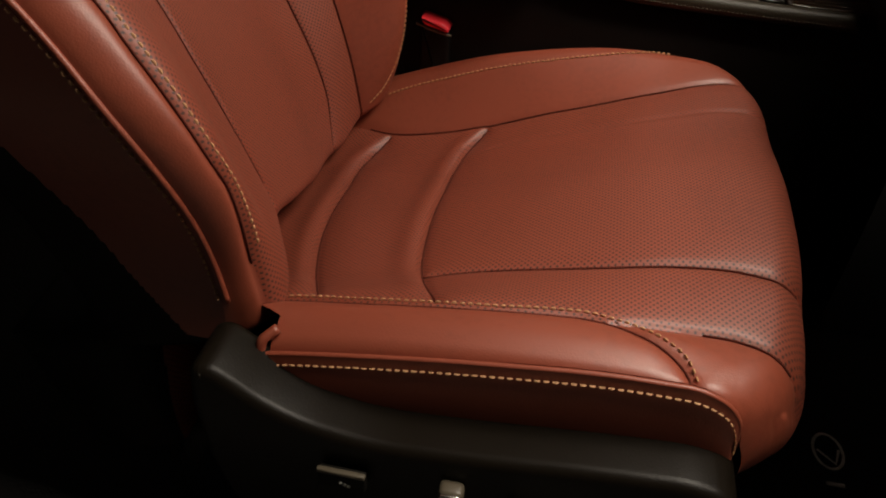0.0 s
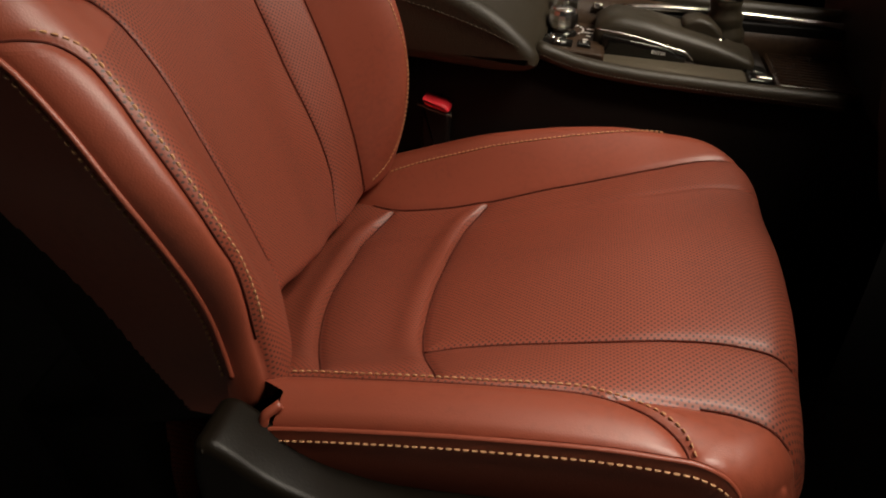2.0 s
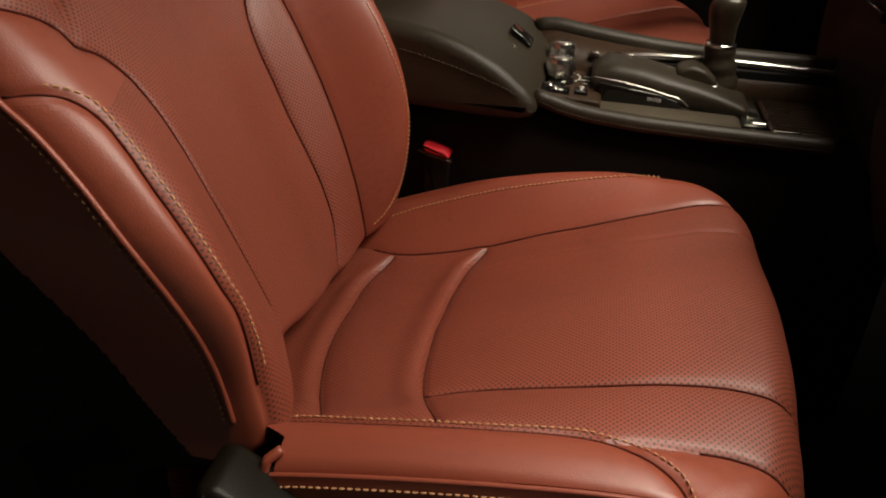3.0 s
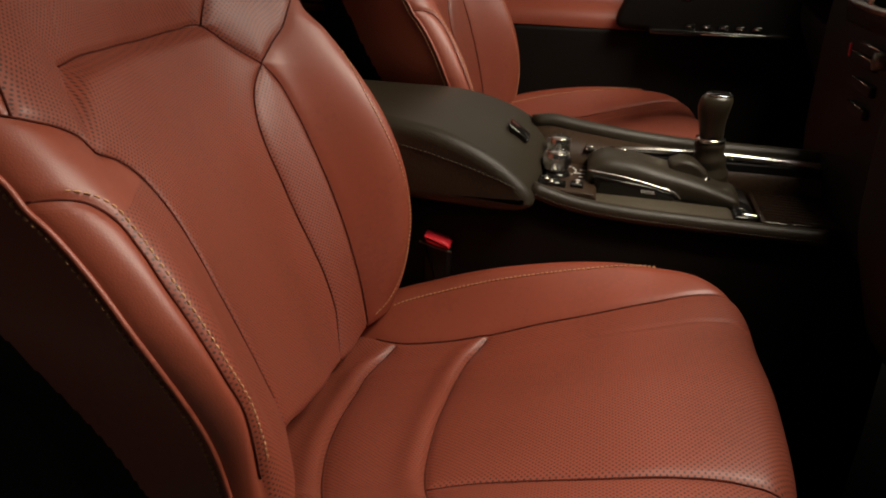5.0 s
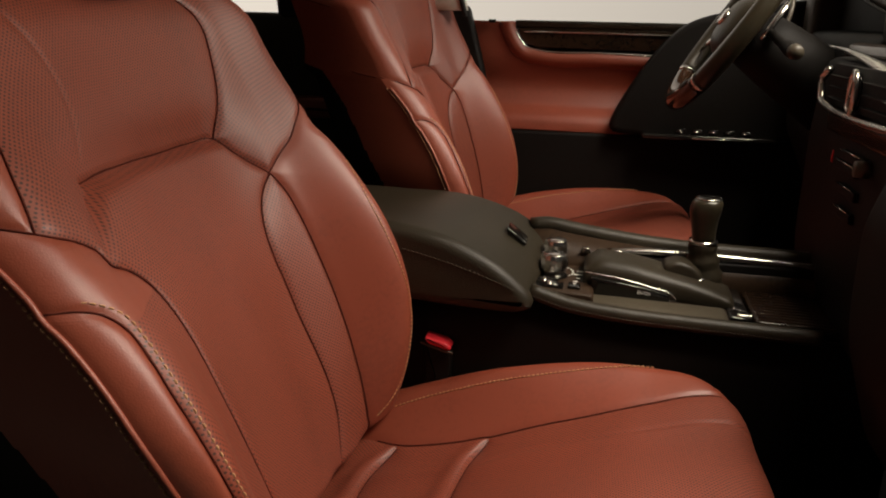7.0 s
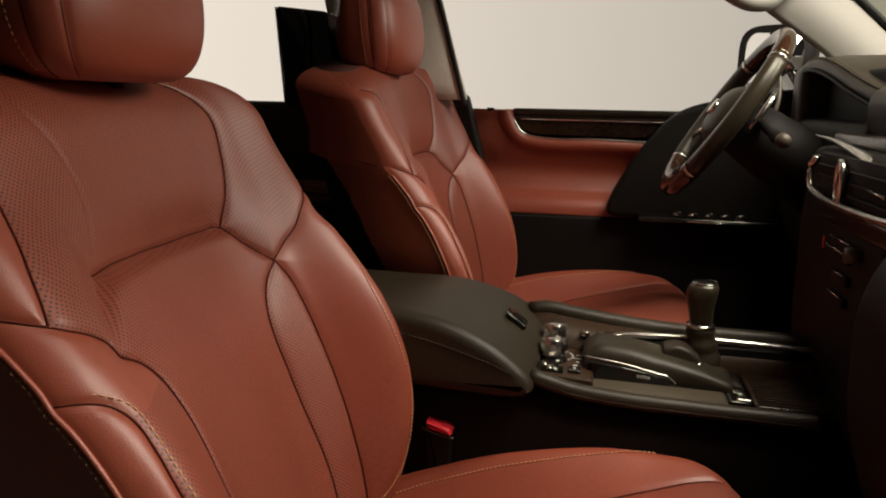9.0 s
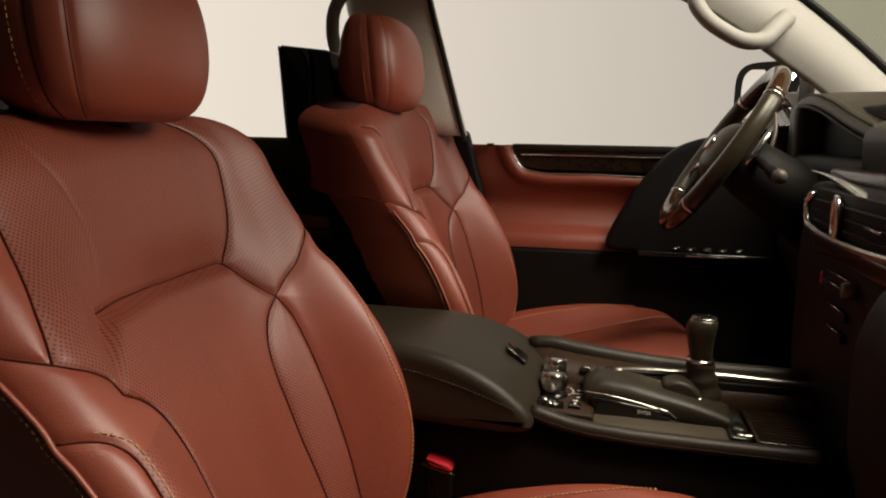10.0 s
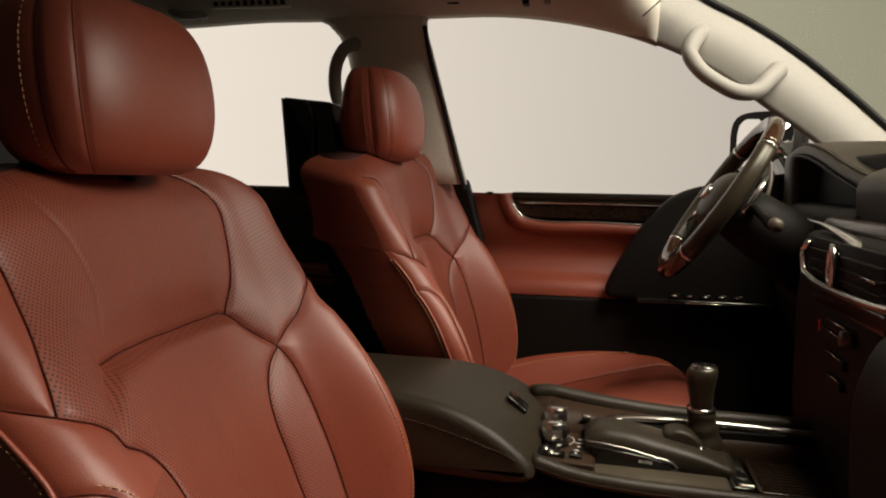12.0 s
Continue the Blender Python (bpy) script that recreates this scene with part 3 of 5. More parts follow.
def stitches(line3, normal, size=0.0040, step=0.0060, thick_=0.0005):
    """Short raised threads along a line in space."""
    bm = bmesh.new()
    pts = smooth_line(line3, step)
    for p, q in zip(pts[:-1], pts[1:]):
        p, q = Vector(p), Vector(q)
        d = (q - p).normalized()
        n = Vector(normal)
        s = d.cross(n).normalized()
        c = (p + q) / 2
        ends = [c - d * size / 2, c - d * size / 4, c + d * size / 4, c + d * size / 2]
        lift = [0, thick_ * 1.6, thick_ * 1.6, 0]
        rows = [[bm.verts.new(e + n * h + s * w) for w in (-thick_, thick_)] for e, h in zip(ends, lift)]
        rows2 = [[bm.verts.new(e - n * 0.001 + s * w) for w in (-thick_, thick_)] for e in ends]
        for i in range(3):
            bm.faces.new((rows[i][0], rows[i + 1][0], rows[i + 1][1], rows[i][1]))
            bm.faces.new((rows[i][0], rows2[i][0], rows2[i + 1][0], rows[i + 1][0]))
            bm.faces.new((rows[i][1], rows[i + 1][1], rows2[i + 1][1], rows2[i][1]))
    return bm


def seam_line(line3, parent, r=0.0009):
    """A dark red cord laid in a seam's groove, standing in for its shade."""
    return part("seam", tube(smooth_line(line3, 0.004), r, 6), SEAM_SHADE, parent)


def cushion_edge(y):
    """How far forward the cushion reaches."""
    return curve([0.34, 0.374, 0.40, 0.42, 0.51, 0.655, 0.775, 0.873, 0.90, 0.925, 0.945, 0.955], [0.108, 0.150, 0.180, 0.194, 0.209, 0.220, 0.223, 0.219, 0.213, 0.194, 0.154, 0.10], y)


def weights(knots, at):
    """The share of each knot in a smooth curve at the stations given."""
    return np.array([curve(knots, row, at) for row in np.eye(len(knots))])


def cushion_top(x, y):
    """Height of the padding before its edges are rounded."""
    flat = np.array([curve(CUSH_X, line, x) for line in CUSH_Z])
    # the outer bolster is plump
    plump = 0.007 * np.sin(math.pi * np.clip((y - 0.374) / 0.063, 0, 1)) ** 1.3 * np.clip((0.14 - x) / 0.06, 0, 1)
    return np.sum(weights(CUSH_Y, y) * flat, axis=0) + plump


RIM = smooth_line([(float(cushion_edge(v)), v) for v in np.linspace(0.374, 0.955, 30)] + [(-0.1, 0.960), (-0.30, 0.955)], 0.012)
CUSH_LINES = {k: smooth_line(v, 0.010) for k, v in CUSH_SEAMS.items()}
BACK_LINES = {k: smooth_line(v, 0.010) for k, v in BACK_SEAMS.items()}
FOLD = np.array(BACK_SEAMS["hex_edge"][:-1] + BACK_SEAMS["ridge"])


def cushion_z(x, y):
    """The finished top of the cushion: padding, rounded edges, the rolls behind the cross seams, and the seams."""
    z = cushion_top(x, y) - roll(gap(RIM, x, y), 0.034) - roll(np.maximum(0.0, y - 0.374), 0.010)
    inside = np.clip((y - 0.44) / 0.03, 0, 1) * np.clip((0.882 - y) / 0.04, 0, 1)
    for name in ("rear", "cross"):
        behind = across(CUSH_LINES[name], y, 1) - x
        up = 0.0050 * np.exp(-((behind - 0.014) / 0.014) ** 2) * np.clip(behind / 0.005, 0, 1)
        down = 0.0025 * np.where(behind <= 0, np.exp(-(behind / 0.022) ** 2), np.clip(1 - behind / 0.005, 0, 1))
        z = z + (up - down) * inside
    return z - crease(CUSH_LINES, x, y)


def back_face(y, z):
    """The depth of the backrest's padding."""
    return np.sum(weights(BACK_Y, y) * np.array([curve(BACK_Z, line, z) for line in BACK_X]), axis=0)


def back_sides(z):
    """The edges of the backrest at a height, and the radii of its rounding."""
    lower, foot = np.clip((0.66 - z) / 0.04, 0, 1), np.clip((0.36 - z) / 0.16, 0, 1)
    turn = np.clip((0.54 - z) / 0.18, 0, 1)
    turn = turn * turn * (3 - 2 * turn)
    y0, y1 = 0.372 + 0.030 * turn, 0.9495 - 0.045 * foot ** 1.5 + 0.004 * lower
    y1 = y1 - 0.012 * np.exp(-((z - 0.672) / 0.016) ** 2)
    return y0, y1, 0.032 - 0.014 * lower + 0.034 * turn, 0.048 - 0.020 * lower


def back_depth(y, z):
    """The finished face of the backrest: padding, rounded edges, seams and the fold above the ridge."""
    y, z = np.asarray(y, float), np.asarray(z, float)
    y0, y1, r0, r1 = back_sides(z)
    x = back_face(y, z) - roll(y - y0, r0) - roll(y1 - y, r1) - crease(BACK_LINES, y, z)
    over = z - np.interp(y, FOLD[:, 0], FOLD[:, 1])
    d = gap(FOLD, y, z)
    fold = 0.013 * np.exp(-(d / np.where(over > 0, 0.034, 0.0060)) ** 2) * np.clip((0.845 - y) / 0.06, 0, 1) * np.clip((y - 0.442) / 0.035, 0, 1)
    # the foot tucks in behind the cushion
    foot = curve([0.36, 0.38, 0.41, 0.44, 0.48, 0.61, 0.74, 0.85, 0.89, 0.96], [0.324, 0.324, 0.330, 0.347, 0.361, 0.323, 0.275, 0.252, 0.268, 0.30], y)
    return x - fold - 0.10 * np.clip((foot - z) / 0.050, 0, 1.05) ** 2


def build_cushion(seat):
    seams = CUSH_LINES
    ys = np.concatenate([np.linspace(0.374, 0.42, 28), np.linspace(0.4217, 0.90, 270), np.linspace(0.902, 0.957, 32)])
    n_top, n_nose = 300, 12
    y = np.repeat(ys[:, None], n_top, 1)
    xf = cushion_edge(ys)[:, None]
    x0 = -0.188 - 0.147 * np.clip((ys - 0.400) / 0.09, 0, 1)[:, None]
    x = x0 + (xf - x0) * np.linspace(0, 1, n_top)[None, :] ** 0.88
    z = cushion_z(x, y)
    # the nose turns down and under
    a = np.linspace(0, 1, n_nose + 1)[None, 1:]
    x = np.concatenate([x, xf + 0.012 * np.sin(a * math.pi) - 0.03 * a * a], 1)
    z = np.concatenate([z, z[:, -1:] - 0.082 * a], 1)
    u = np.concatenate([x[:, :n_top], xf + 0.09 * a], 1)
    y = np.repeat(ys[:, None], n_top + n_nose, 1)
    cx, cy = (x[:-1, :-1] + x[1:, 1:]) / 2, (y[:-1, :-1] + y[1:, 1:]) / 2
    over = np.arange(n_top + n_nose - 1)[None, :] >= n_top + 1
    out, inn = across(seams["bolster_outer"], cx, 0), across(seams["bolster_inner"], cx, 0)
    nose = np.where(cx > 0.046, across(seams["nose_outer"], cx, 0), across(seams["bolster_outer"], np.minimum(cx, 0.06), 0))
    keys = np.select([(cy < out) & (cx < 0.112), cy < nose, cy > inn, over, cx < across(seams["rear"], cy, 1), cx < across(seams["cross"], cy, 1),
                      cy < across(seams["insert_outer"], cx, 0), cy > across(seams["faint_inner"], cx, 0)],
                     ["side_bolster", "front_corner", "side_bolster|inner", "nose", "rear_panel", "middle_panel", "side_strip", "side_strip|inner"], "centre_panel")
    plain, holes = (LEATHER, ""), (PERF, "perforated red leather panel")
    looks = {"side_bolster": plain, "front_corner": plain, "side_bolster|inner": plain, "nose": plain, "rear_panel": holes, "middle_panel": holes,
             "side_strip": holes, "side_strip|inner": holes, "centre_panel": holes}
    split(np.stack([x, y, z], -1), np.stack([u, y], -1), keys, seat, looks)

    # outer side: piping, skirt and the inner side wall
    def top(x, y):
        return float(cushion_top(np.array([x]), np.array([y]))[0])
    edge = [(x, 0.3725, float(curve([-0.215, -0.191, -0.1, -0.017, 0.063, 0.111], [0.327, 0.333, 0.351, 0.364, 0.373, 0.374], x))) for x in np.linspace(-0.196, 0.108, 22)]
    edge += [(0.121, 0.3725, 0.371), (0.133, 0.373, 0.364), (0.143, 0.374, 0.351), (0.147, 0.375, 0.332), (0.147, 0.376, 0.305)]
    line = smooth_line(edge)
    part("piping", tube(line, 0.0022, 8), LEATHER, seat, "red leather piping")
    part("end_tab", tube(resample([(-0.184, 0.384, 0.350), (-0.192, 0.377, 0.346), (-0.196, 0.373, 0.335), (-0.193, 0.373, 0.318)], 14), 0.0040, 10), LEATHER, seat, "folded leather tab")
    rows = []
    for k in range(9):
        a = k / 8
        rows.append([(p[0], p[1] - 0.002 - 0.004 * math.sin(math.pi * a) + 0.001 * a, p[2] + a * (min(p[2], 0.272 + 0.15 * max(0, -0.12 - p[0])) - p[2] - 0.004)) for p in line])
    rows += [[(p[0], p[1] + 0.006, p[2]) for p in row] for row in reversed(rows)]
    part("skirt", quad_strip(rows), LEATHER, seat, "dark shaded red leather side skirt")
    part("stitching", stitches([(p[0], p[1] - 0.0045, p[2] - 0.0075) for p in line[::6]], (0, -1, 0), thick_=0.00045), THREAD, seat, "tan stitching")

    def on_top(name, shift, step=1):
        p = seams[name][::step] + np.array(shift)
        p = p[(p[:, 0] > -0.26) & (p[:, 0] < cushion_edge(p[:, 1]) - 0.004)]
        return np.column_stack([p, cushion_z(p[:, 0], p[:, 1]) + 0.0013])
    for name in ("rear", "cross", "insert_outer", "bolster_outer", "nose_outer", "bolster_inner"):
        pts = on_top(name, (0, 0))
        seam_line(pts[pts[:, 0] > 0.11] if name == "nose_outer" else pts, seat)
    part("stitching", stitches(on_top("bolster_outer", (0.003, 0.0065), 2), (0, 0, 1)), THREAD, seat, "tan stitching")
    part("stitching", stitches(on_top("edge_inner", (0, 0), 2), (0, -0.3, 0.95), thick_=0.0007), THREAD, seat, "tan stitching")
    corner = []
    for a in (0, 0.35, 0.7, 1.0):
        line_c = []
        for k in range(18):
            x = 0.05 + 0.094 * k / 17
            zt = top(x, 0.37) - 0.012 - float(roll(gap(RIM, np.array([x]), np.array([0.374])), 0.034)[0])
            line_c.append((x - 0.012 * a * a, 0.380 + 0.002 * a, zt + 0.002 - 0.085 * a))
        corner.append(line_c)
    part("corner_wall", thick(quad_strip(corner), 0.004), LEATHER, seat)
    # inner wall is black to stand for the shade beside the console
    wall = [[(x, 0.955 - 0.02 * a, 0.31 - 0.12 * a - 0.15 * max(0, -x - 0.05)) for x in np.linspace(-0.30, 0.06, 12)] for a in (0, 0.5, 1.0)]
    part("inner_wall", thick(quad_strip(wall), 0.006), BLACK_PLASTIC, seat)


def bend_over(z):
    """How far the top of the backrest has turned over at a height, from 0 to 1."""
    up = np.clip((z - 0.79) / 0.0525, 0, 1)
    return 1 - np.sqrt(np.maximum(0.0, 1 - up * up))


def draw_in(y, z):
    """How the shoulders draw in where the top turns over, less on the outer side."""
    y0, y1, _, _ = back_sides(z)
    mid = (y0 + y1) / 2
    return mid + (y - mid) * (1 - np.where(y < mid, 0.050, 0.085) * bend_over(z) / ((y1 - y0) / 2))


def slope_off(y, z):
    """How far the outer shoulder falls off towards the side."""
    return 0.042 * np.clip((z - 0.70) / 0.14, 0, 1) ** 1.5 * np.clip((0.60 - y) / 0.23, 0, 1) ** 1.5


def build_backrest(seat):
    seams = BACK_LINES
    levels = np.concatenate([np.linspace(0.14, 0.79, 350), 0.79 + 0.052 * np.sin(np.linspace(0.05, 1.5, 28))])
    nf, ns, nb = 320, 56, 16
    z = levels[:, None]
    y0, y1, _, _ = back_sides(z)
    y = y0 + (y1 - y0) * np.linspace(0, 1, nf)[None, :]
    zz = np.repeat(z, nf, 1)
    x = back_depth(y, zz)
    # padding over the top, and the rounding of the shoulders
    lean = 0.05 * bend_over(z)
    rear = x[:, nf // 2:nf // 2 + 1] - 0.110 + 0.7 * lean
    x, y = x - lean, draw_in(y, z)
    xe, ye, xs, ys = x[:, -1:], y[:, -1:], x[:, :1], y[:, :1]
    k, b = np.arange(1, ns)[None, :] / ns, np.arange(nb + 1)[None, :] / nb
    x = np.concatenate([x, xe + (rear - xe) * k, rear - 0.012 * np.sin(math.pi * b), rear + (xs - rear) * k], 1)
    y = np.concatenate([y, ye - 0.018 * k ** 2, ye - 0.018 + (ys - ye + 0.036) * b, ys + 0.018 * (1 - k) ** 2], 1)
    n = x.shape[1]
    zz = np.repeat(z, n, 1)
    fall = slope_off(y, zz)
    cx, cy, cz = x[:-1], y[:-1], (zz[:-1] + zz[1:]) / 2
    i = np.repeat(np.arange(n)[None, :], len(levels) - 1, 0)
    cut = {name: across(s, cz, 1) for name, s in seams.items()}
    # above the fold, on the wings and between them
    ridge = np.interp(cy, FOLD[:, 0], FOLD[:, 1])
    wing0, wing1 = across(seams["wing_top"], cy, 0), across(seams["wing_top_inner"], cy, 0)
    upper = np.where(cy < 0.437, cz > wing0, np.where(cy > 0.838, cz > wing1, cz > ridge))
    keys = np.select(
        [i >= nf + ns + nb - 1, i >= nf + ns - 2, i >= nf - 1,
         upper & (cy > cut["yoke_inner"]), upper & (cy > cut["yoke_outer"]), upper & (cy > cut["wing_side"]), upper,
         (cz > 0.610) & (cy < 0.437), (cy < cut["bolster_outer"]) & (cz < 0.613), (cy < cut["insert_outer"]) & (cz > 0.597), cy < cut["insert_outer"],
         cy > cut["bolster_inner"], (cy > cut["insert_inner"]) & (cz < 0.617)],
        ["side_panel", "back_shell", "side_panel|inner",
         "shoulder_panel|inner", "yoke", "shoulder_panel", "side_panel",
         "wing", "side_bolster", "wing", "side_strip", "side_bolster|inner", "side_strip|inner"], "centre_panel")
    # the black shell wraps round the lower rear of the sides
    shell = np.interp(cz, [0.14, 0.27, 0.30, 0.36, 0.493, 0.55, 0.611, 0.665, 0.68], [0.0, 0.0, -0.27, -0.315, -0.385, -0.425, -0.463, -0.51, -0.60])
    # the bolster's outer foot is leather, keyed black in place of deep shade
    keys = np.where((i >= nf - 1) & (cx < shell) | (cz < 0.305) & (cy < 0.42), "back_shell", keys)
    plain, holes = (LEATHER, ""), (PERF, "perforated red leather panel")
    looks = {name: plain for name in ("side_bolster", "side_bolster|inner", "wing", "side_panel", "side_panel|inner")}
    looks |= {name: holes for name in ("shoulder_panel", "shoulder_panel|inner", "yoke", "side_strip", "side_strip|inner", "centre_panel")}
    looks["back_shell"] = (BLACK_PLASTIC, "black plastic back shell")
    # hole pattern laid out along the unseamed padding
    u, v, base = y.copy(), zz.copy(), back_face(np.clip(y, 0.36, 0.955), zz)
    u[:, 1:nf] = np.cumsum(np.hypot(np.diff(base[:, :nf], axis=1), np.diff(y[:, :nf], axis=1)), axis=1)
    u[:, :nf] -= u[:, nf // 2:nf // 2 + 1]
    v[1:, :nf] = v[0, 0] + np.cumsum(np.hypot(np.diff(base[:, :nf], axis=0), np.diff(zz[:, :nf], axis=0)), axis=0)
    split(np.stack([x, y, zz - fall], -1), np.stack([u, v], -1), keys, seat, looks, closed=True)
    # the crown closes the top
    part("crown", loft([[(x[-1, j], y[-1, j], zz[-1, j] - fall[-1, j] + h) for j in range(0, n, 4)] for h in (-0.002, 0.0004)]), PERF, seat)

    def on_face(line, shift=(0, 0), proud=0.0006):
        p = np.asarray(line) + np.array(shift)
        y, z = p[:, 0], p[:, 1]
        return np.column_stack([back_depth(y, z) + proud - 0.05 * bend_over(z), draw_in(y, z), z - slope_off(draw_in(y, z), z)])
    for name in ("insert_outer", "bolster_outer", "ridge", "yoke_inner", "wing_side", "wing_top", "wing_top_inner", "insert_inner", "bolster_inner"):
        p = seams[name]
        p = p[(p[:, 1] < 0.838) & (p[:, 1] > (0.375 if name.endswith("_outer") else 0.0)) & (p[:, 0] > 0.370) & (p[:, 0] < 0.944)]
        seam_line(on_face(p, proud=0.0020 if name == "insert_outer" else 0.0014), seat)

    def on_side(x, z):
        y0 = float(back_sides(z)[0])
        front = float(back_depth(np.array([y0]), np.array([z]))[0])
        f = max(0.0, front - x) / 0.11
        y = y0 + 0.018 * f * f - 0.0006 + 0.050 * float(bend_over(z))
        return (x, y, z - float(slope_off(y, z)))
    seam_line([on_side(x, z) for x, z in ((-0.560, 0.797), (-0.535, 0.794), (-0.515, 0.791), (-0.500, 0.789))], seat)
    seam_line([on_side(x, z) for x, z in ((-0.515, 0.684), (-0.491, 0.678), (-0.451, 0.671), (-0.412, 0.668))], seat)
    p = seams["bolster_outer"][::2]
    part("stitching", stitches(on_face(p[p[:, 1] > 0.385], (0.0060, 0.0045)), (0.9, 0, 0.4), thick_=0.00055), THREAD, seat, "tan stitching")
    part("stitching", stitches(on_face(seams["edge_inner"][::2], proud=0.0010), (0.9, -0.2, 0.3), thick_=0.0006), THREAD, seat, "tan stitching")
    edge = [(float(back_sides(z)[0]) + 0.0005, z) for z in np.linspace(0.655, 0.350, 26)]
    line = on_face(edge, proud=0) + np.array((-0.0015, -0.0008, 0))
    part("piping", tube(smooth_line(line), 0.0024, 8), LEATHER, seat, "red leather piping")
    part("stitching", stitches(line + np.array((-0.0065, -0.0012, 0)), (0, -1, 0), thick_=0.0006), THREAD, seat, "tan stitching")


def build_headrest(seat):
    rings = []
    for k in range(41):
        a = math.pi * k / 40 - math.pi / 2
        f = max(0.0, math.cos(a)) ** 0.42 * 0.999 + 0.001
        z = 0.921 + 0.089 * math.sin(a)
        ring = []
        for i, (px, py) in enumerate(rounded(1, 1, 144, 3.6)):
            t = 2 * math.pi * (i + 0.5) / 144
            turn = abs(math.atan2(math.sin(t), math.cos(t)))
            thin = 1 - 0.40 * max(0.0, min(1.0, (z - 0.85) / 0.15)) * (px < 0)
            x, y = 0.066 * px * f * thin, 0.136 * py * (0.2 + 0.8 * f)
            x += 0.016 * f * (1 - (py * 0.9) ** 2) * max(0, px)
            # seams set the cheeks off from the face and from the back
            dent = 0.0022 * f * (0.7 * math.exp(-((turn - 0.92) / 0.045) ** 2) + math.exp(-((turn - 1.42) / 0.05) ** 2))
            x -= dent * px
            y -= dent * py
            ring.append((-0.49 + x - 0.10 * (z - 0.92), 0.655 + y, z))
        rings.append(ring)
    body = part("headrest", loft(rings), LEATHER, seat, "plump red leather headrest")
    # a soft seam beside the face, and a stitched one where the cheeks begin
    for turn in (0.92, -0.92, 1.42, -1.42):
        col = round((turn % (2 * math.pi)) / (2 * math.pi) * 144 - 0.5)
        line = resample([r[col] for r in rings[3:38]], 60)
        part("seam", tube(line, 0.0007 if abs(turn) < 1 else 0.0011, 6), SEAM_SHADE, body)
        if abs(turn) > 1:
            col += 3 if turn > 0 else -3
            part("stitching", stitches(np.array([r[col % 144] for r in rings[5:36]]) + np.array((0.0006, math.copysign(0.0008, turn), 0)), (0.3, math.copysign(0.95, turn), 0)), THREAD, body, "tan stitching")
    for y in (0.56, 0.70):
        part("post", tube([(-0.505, y, 0.78), (-0.505, y, 0.87)], 0.0065, 12), CHROME, seat, "chrome headrest post")
        part("post_collar", tube([(-0.505, y, 0.826), (-0.505, y, 0.843)], [0.014, 0.011], 16), BLACK_PLASTIC, seat, "black plastic collar")


def build_base(seat):
    outline = [(-0.230, 0.350), (-0.216, 0.353), (-0.202, 0.344), (-0.180, 0.327), (-0.150, 0.313), (-0.10, 0.304), (-0.03, 0.310), (0.06, 0.322), (0.12, 0.327), (0.148, 0.318), (0.160, 0.28), (0.15, 0.20), (0.10, 0.17), (-0.20, 0.17), (-0.228, 0.24), (-0.234, 0.32)]
    shield = part("side_shield", slab(outline, 0.330, 0.385, 0.009, 0.010), SHIELD, seat, "dark satin plastic side shield")
    part("lumbar_switch", boxed(-0.137, -0.101, 0.3205, 0.328, 0.262, 0.280, 0.002), BLACK_PLASTIC, shield, "black lumbar switch plate")
    part("switch_lip", boxed(-0.137, -0.101, 0.319, 0.3235, 0.279, 0.283, 0.0012), GREY_PLASTIC, shield)
    for k in range(3):
        part("switch_mark", boxed(-0.1205 + 0.003 * k, -0.1180 + 0.003 * k, 0.3195, 0.3206, 0.270 - 0.0013 * k, 0.2722 - 0.0013 * k), WHITE_MARK, shield)
    part("recline_switch", boxed(-0.048, -0.030, 0.3165, 0.33, 0.262, 0.288, 0.004), GREY_PLASTIC, shield, "grey plastic recline switch")
    part("recline_cap", boxed(-0.0465, -0.0315, 0.3145, 0.319, 0.274, 0.2865, 0.002), CHROME, shield, "bright switch cap")
    part("slide_switch", boxed(0.0, 0.075, 0.3165, 0.33, 0.255, 0.280, 0.006), GREY_PLASTIC, shield, "long grey slide switch")
    part("seat_pan", boxed(-0.30, 0.13, 0.38, 0.93, 0.10, 0.175, 0.02), BLACK_PLASTIC, seat, "black seat pan")
    for y in (0.42, 0.88):
        part("rail", boxed(-0.33, 0.20, y - 0.02, y + 0.02, 0.0, 0.05, 0.004), BLACK_PLASTIC, seat, "black steel seat rail")
        for x in (-0.22, 0.08):
            part("rail_leg", boxed(x - 0.02, x + 0.02, y - 0.012, y + 0.012, 0.045, 0.14, 0.004), BLACK_PLASTIC, seat)


def build_seat():
    seat = thing("front_seat", (-0.1, 0.655, 0.0), "red leather car seat with perforated panels and tan stitching", "car seat", "front seats")
    cushion = new("cushion")
    cushion.parent, cushion.location, cushion.empty_display_size = seat, Vector((-0.15, 0.0, 0.30)) * K, 0.05
    build_cushion(cushion)
    backrest = new("backrest")
    backrest.parent, backrest.empty_display_size = seat, 0.05
    build_backrest(backrest)
    build_headrest(seat)
    build_base(seat)
    return seat


passenger_seat = build_seat()
driver_seat = copy_thing(passenger_seat, Matrix.Translation(passenger_seat.location + Vector((0.067, 0.80, 0.035)) * K))
